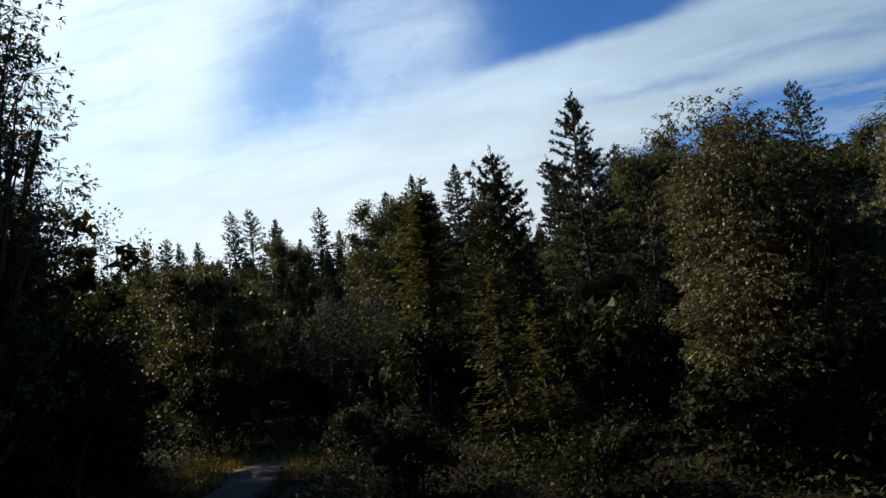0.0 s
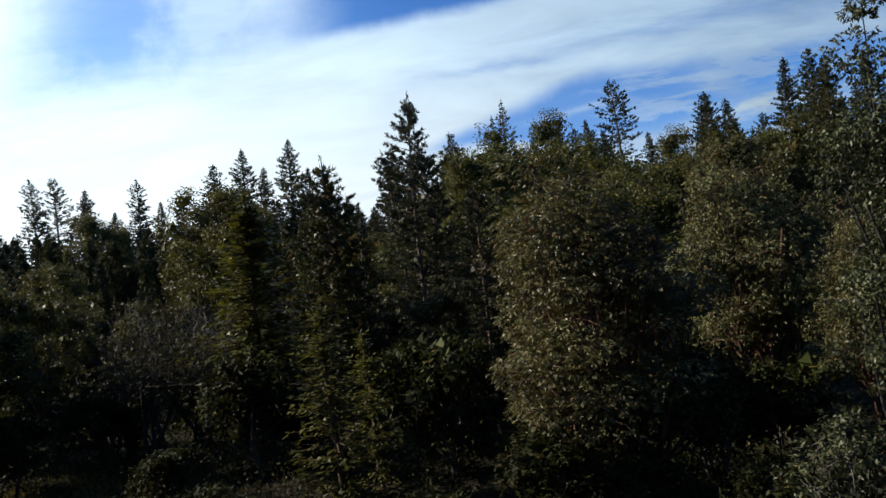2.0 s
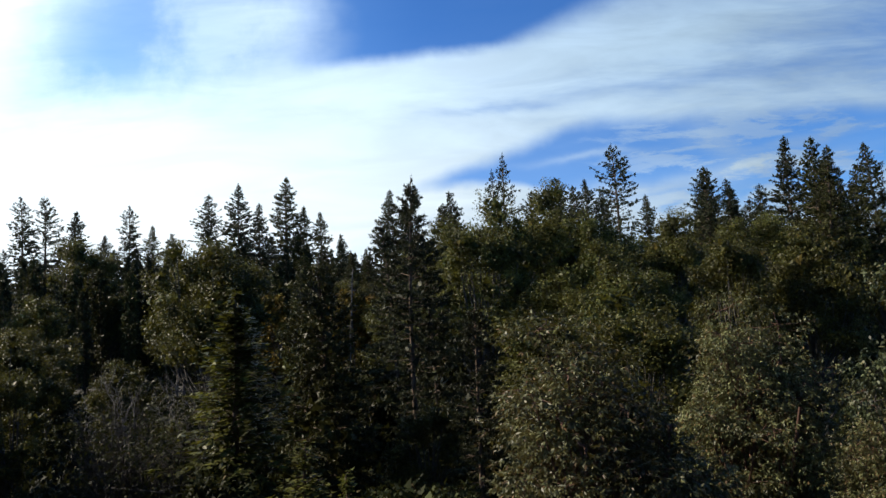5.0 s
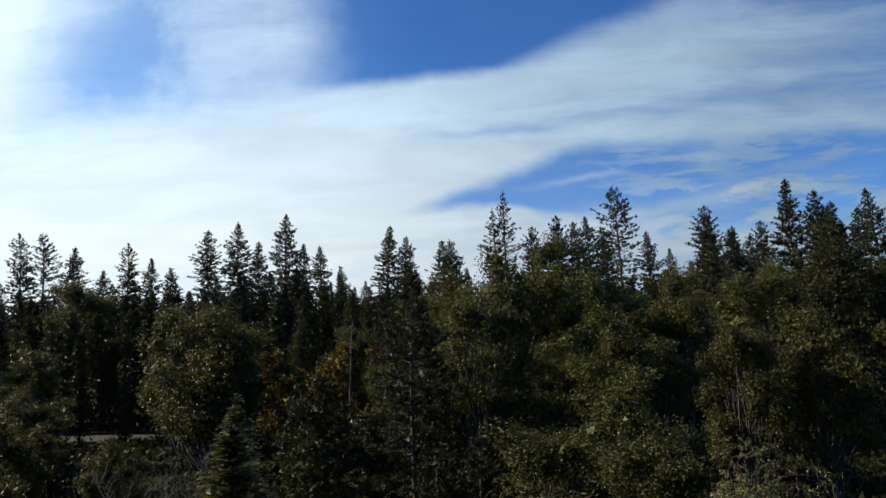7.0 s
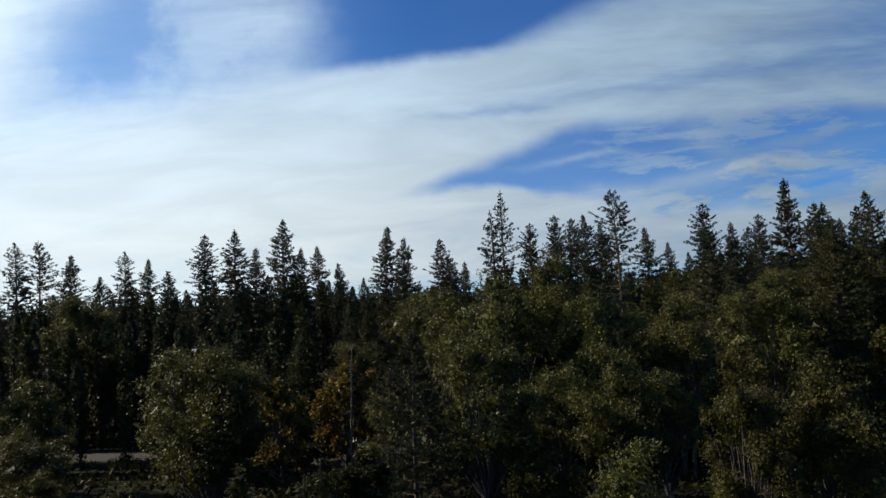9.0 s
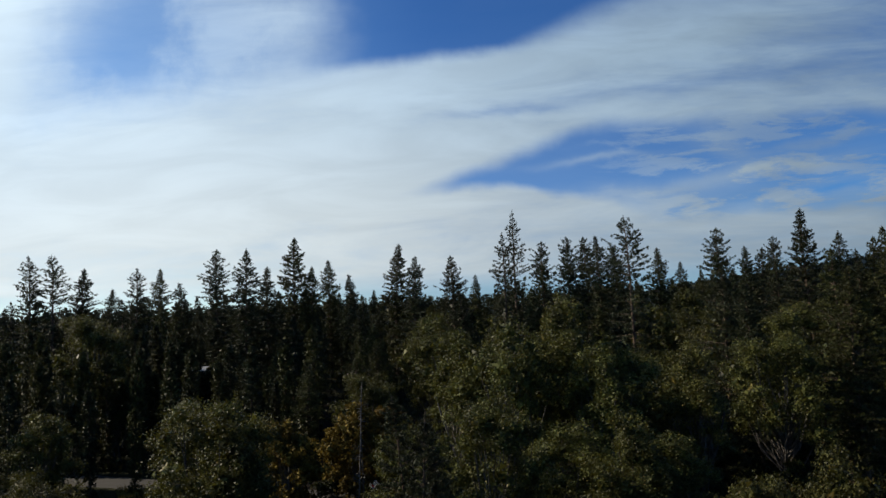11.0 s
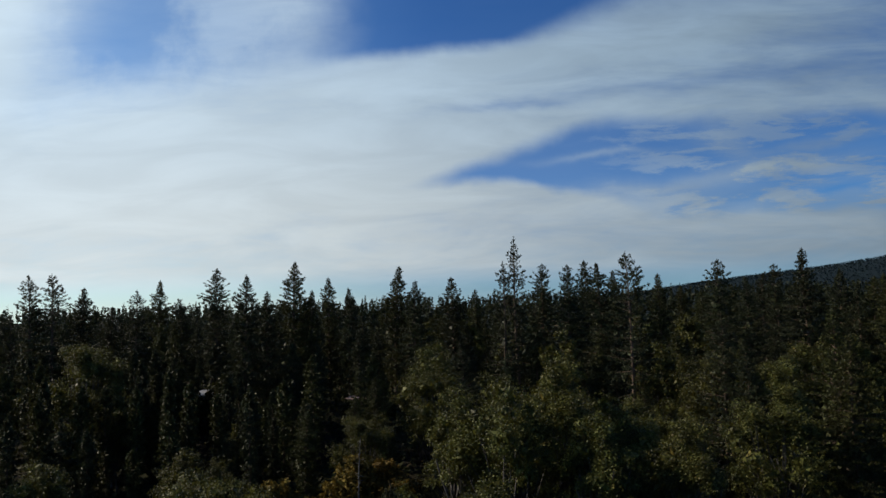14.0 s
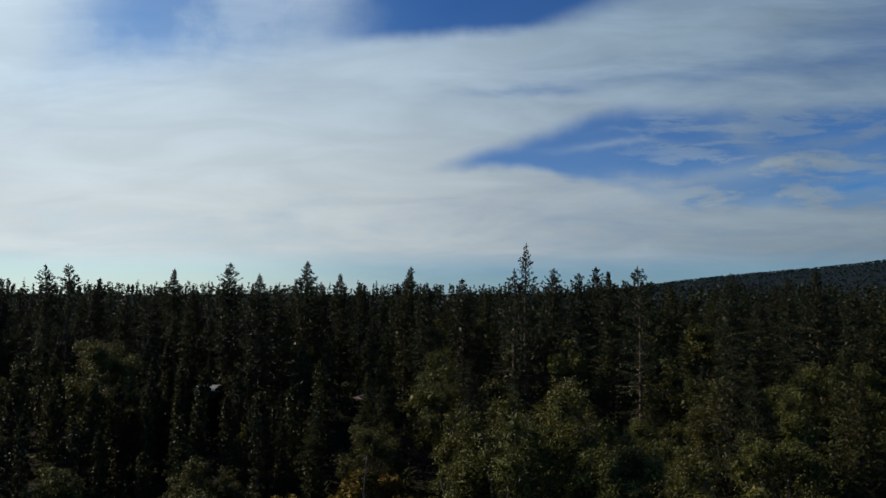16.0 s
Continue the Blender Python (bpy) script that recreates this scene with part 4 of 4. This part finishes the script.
# ---------------------------------------------------------------- undergrowth
def undergrowth(name, seed, n, near, far, power, left, m, leaf):
    """Knee to head high brush that covers the ground under the trees."""
    b = Builder(seed, True)
    r = b.rng
    y = near + (far - near) * r.random(n) ** power
    x = r.uniform(-left, 0.72, n) * y
    keep = np.array([off_lane(p, q) > (1.5 if q < 20 else 2.4) and not (q > 59 and glade(p, q)) for p, q in zip(x, y)])
    x, y = x[keep], y[keep]
    size = r.uniform(0.35, 1.0, len(x)) * (0.9 + y / 70)
    d = b.rand_dirs(len(x) * m) * [1, 1, 0.8]
    d[:, 2] = np.abs(d[:, 2])
    at = np.repeat(np.stack([x, y, ground_z(x, y)], -1), m, 0) + d * np.repeat(size, m)[:, None] * r.uniform(0.3, 1, (len(d), 1))
    big = np.repeat(size, m) * leaf
    b.blades(at, b.rand_dirs(len(d)) + d * 0.5, d + b.rand_dirs(len(d)) * 0.5 + [0, 0, 0.5], big * r.uniform(0.3, 0.55, len(d)), big * r.uniform(0.16, 0.3, len(d)))
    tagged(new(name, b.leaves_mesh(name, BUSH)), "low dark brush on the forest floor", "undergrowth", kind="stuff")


undergrowth("undergrowth", 91, 1400, 8, 32, 1.0, 1.15, 78, 0.27)
undergrowth("undergrowth_deep", 92, 8200, 24, 190, 1.5, 0.95, 16, 0.85)


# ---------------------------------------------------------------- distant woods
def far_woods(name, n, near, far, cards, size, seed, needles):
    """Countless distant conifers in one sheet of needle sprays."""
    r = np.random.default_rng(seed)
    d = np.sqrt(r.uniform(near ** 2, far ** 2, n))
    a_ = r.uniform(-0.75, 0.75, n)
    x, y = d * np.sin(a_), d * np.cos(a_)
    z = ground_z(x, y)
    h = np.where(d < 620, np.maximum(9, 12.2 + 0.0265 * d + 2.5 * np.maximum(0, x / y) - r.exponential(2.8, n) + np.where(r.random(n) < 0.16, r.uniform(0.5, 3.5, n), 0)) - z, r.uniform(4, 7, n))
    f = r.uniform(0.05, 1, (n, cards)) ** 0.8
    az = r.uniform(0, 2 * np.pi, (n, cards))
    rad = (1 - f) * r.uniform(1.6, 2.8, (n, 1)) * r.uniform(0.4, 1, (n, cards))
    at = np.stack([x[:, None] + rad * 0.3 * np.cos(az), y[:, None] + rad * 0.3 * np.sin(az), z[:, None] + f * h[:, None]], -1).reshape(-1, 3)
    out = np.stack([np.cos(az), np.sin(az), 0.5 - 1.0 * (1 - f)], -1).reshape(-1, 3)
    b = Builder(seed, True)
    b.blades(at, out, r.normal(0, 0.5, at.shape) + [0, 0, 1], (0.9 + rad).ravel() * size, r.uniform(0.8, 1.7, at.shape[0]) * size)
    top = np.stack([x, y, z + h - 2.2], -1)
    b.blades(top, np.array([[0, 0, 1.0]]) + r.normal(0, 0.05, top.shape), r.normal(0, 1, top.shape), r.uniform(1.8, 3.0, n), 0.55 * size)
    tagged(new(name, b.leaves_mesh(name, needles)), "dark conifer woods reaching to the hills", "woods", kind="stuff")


far_woods("far_woods", 1900, 145, 620, 64, 1.35, 81, PINE)
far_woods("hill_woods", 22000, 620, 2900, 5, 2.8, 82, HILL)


# ---------------------------------------------------------------- dry grass by the driveway
def dry_grass():
    b = Builder(95, True)
    r = b.rng
    n = 9000
    y = np.concatenate([r.uniform(10.6, 17.2, n // 2), r.uniform(60, 64, n // 2)])
    x = np.concatenate([r.uniform(-12.4, -7.4, n // 2), -22.5 - (y[n // 2:] - 52) * 0.55 + r.uniform(-2.6, 3.0, n // 2)])
    keep = np.array([off_lane(p, q) > 0.62 if q < 20 else off_lane(p, q) > 1.7 and r.random() < 0.3 for p, q in zip(x, y)])
    x, y = x[keep], y[keep]
    at = np.stack([x, y, ground_z(x, y)], -1)
    b.blades(at, r.normal(0, 0.35, at.shape) + [0, 0, 1], b.rand_dirs(len(at)), r.uniform(0.12, 0.32, len(at)) * np.where(y < 20, 1, 2.2), np.where(y < 20, 0.026, 0.07))
    tagged(new("dry_grass", b.leaves_mesh("dry_grass", GRASS)), "dry yellow grass along the verge", "grass", kind="stuff")


dry_grass()


# ---------------------------------------------------------------- parked cars
def part(name, bm, mat, parent, label=""):
    me = bpy.data.meshes.new(name)
    bmesh.ops.recalc_face_normals(bm, faces=bm.faces)
    bm.to_mesh(me)
    bm.free()
    me.materials.append(mat)
    ob = new(name, me)
    ob.parent = parent
    if label:
        ob["label"] = label
    return ob


def slab(outline, half, axis="x", round_=0.0, offset=0.0):
    """A closed outline drawn out to both sides, with rounded edges."""
    bm = bmesh.new()
    at = (lambda a_, b_, s: (s, a_, b_)) if axis == "x" else (lambda a_, b_, s: (a_, s, b_))
    one = [bm.verts.new(at(p, q, offset - half)) for p, q in outline]
    two = [bm.verts.new(at(p, q, offset + half)) for p, q in outline]
    n = len(outline)
    bm.faces.new(one)
    bm.faces.new(two[::-1])
    for k in range(n):
        bm.faces.new((one[k], two[k], two[(k + 1) % n], one[(k + 1) % n]))
    if round_:
        bmesh.ops.bevel(bm, geom=bm.edges[:], offset=round_, segments=2, affect="EDGES")
    return bm


def disc(radius, half, x, y, z, sides=20):
    ring = [(y + radius * math.cos(k * 2 * math.pi / sides), z + radius * math.sin(k * 2 * math.pi / sides)) for k in range(sides)]
    return slab(ring, half, "x", 0.02, x)


LAMP = plain_material("lamp_glass", (0.6, 0.6, 0.58), (0.75, 0.75, 0.72), 0.15)
REDLAMP = plain_material("red_lamp_glass", (0.25, 0.01, 0.01), (0.35, 0.02, 0.02), 0.2)


def car():
    ob = new("car")
    part("body", slab([(-2.2, 0.35), (2.15, 0.35), (2.25, 0.6), (2.15, 0.85), (1.2, 0.98), (-2.15, 1.02), (-2.28, 0.7)], 0.88, round_=0.06), WHITE, ob)
    part("cabin", slab([(-1.95, 0.99), (1.05, 0.96), (0.35, 1.5), (-1.6, 1.52)], 0.76, round_=0.07), WHITE, ob, "white roof and pillars")
    for s in (-1, 1):
        part("side_window", slab([(-1.6, 1.06), (0.75, 1.05), (0.28, 1.42), (-1.45, 1.43)], 0.01, offset=s * 0.765), GLASS, ob, "dark side window")
        part("headlight", slab([(2.1, 0.66), (2.262, 0.64), (2.2, 0.8), (2.05, 0.82)], 0.16, offset=s * 0.62, round_=0.015), LAMP, ob, "clear headlight")
        part("tail_light", slab([(-2.27, 0.7), (-2.12, 0.7), (-2.12, 0.95), (-2.24, 0.95)], 0.1, offset=s * 0.72, round_=0.015), REDLAMP, ob, "red tail light")
        for y in (-1.35, 1.38):
            tyre = part("tyre", disc(0.33, 0.11, s * 0.80, y, 0.33), RUBBER, ob, "black tyre")
            part("rim", disc(0.2, 0.02, s * 0.905, y, 0.33), STEEL, tyre, "metal rim")
    part("windscreen", slab([(1.0, 1.0), (1.03, 1.02), (0.42, 1.47), (0.39, 1.45)], 0.62, round_=0.005), GLASS, ob, "dark windscreen")
    part("rear_window", slab([(-1.96, 1.06), (-1.93, 1.05), (-1.66, 1.44), (-1.69, 1.45)], 0.6, round_=0.005), GLASS, ob, "dark rear window")
    return tagged(ob, "white car parked under the trees", "car", "parked cars")


first = car()
first.matrix_basis = pose(-9.2, 60.0, float(ground_z(-9.2, 60)), 0, 0, 70)
copy_thing(first, pose(-3.0, 59.0, float(ground_z(-3.0, 59)), 0, 0, 110))


# ---------------------------------------------------------------- shed with a pale roof among the conifers
RUST = plain_material("faded_red_roof_metal", (0.20, 0.12, 0.10), (0.36, 0.25, 0.22), 0.6, 0.1, scale=1.0)
GREYBOARD = plain_material("grey_board_siding", (0.10, 0.095, 0.088), (0.19, 0.18, 0.165), 0.85)


def shed(siding, roofing, label):
    ob = new("shed")
    for y in (-2.4, 2.4):
        for k in range(12):
            part("board", slab([(-1.64 + k * 0.2733, 0), (-1.64 + (k + 1) * 0.2733 - 0.012, 0), (-1.64 + (k + 1) * 0.2733 - 0.012, 3.1), (-1.64 + k * 0.2733, 3.1)], 0.02 + 0.006 * (k % 2), "y", offset=y), siding, ob)
    for x in (-1.64, 1.64):
        part("end_wall", slab([(-2.4, 0), (2.4, 0), (2.4, 3.05), (0, 3.4), (-2.4, 3.05)], 0.05, offset=x), siding, ob, "board end wall")
    for s in (-1, 1):
        part("roof", slab([(0, 3.5), (s * 2.8, 3.12), (s * 2.8, 3.2), (0, 3.6)], 1.85), roofing, ob, "sheet metal roof slope")
    part("door", slab([(-1.2, 0), (-0.3, 0), (-0.3, 2.05), (-1.2, 2.05)], 0.03, "y", offset=-2.45), WHITE, ob, "white door")
    w_ = part("window", slab([(0.3, 1.0), (1.2, 1.0), (1.2, 1.9), (0.3, 1.9)], 0.03, "y", offset=-2.45), WHITE, ob, "white window frame")
    part("pane", slab([(0.38, 1.08), (1.12, 1.08), (1.12, 1.82), (0.38, 1.82)], 0.01, "y", offset=-2.482), GLASS, w_, "dark pane")
    return tagged(ob, label, "shed", "sheds")


shed(SIDING, TIN, "small brown shed with a pale metal roof among conifers").matrix_basis = pose(-35.6, 96.0, float(ground_z(-35.6, 96.0)) + 0.05, 0, 0, 20)
shed(GREYBOARD, RUST, "small grey shed with a faded red roof among conifers").matrix_basis = pose(-12.9, 103.2, float(ground_z(-12.9, 103.2)) - 0.3, 0, 0, -35)
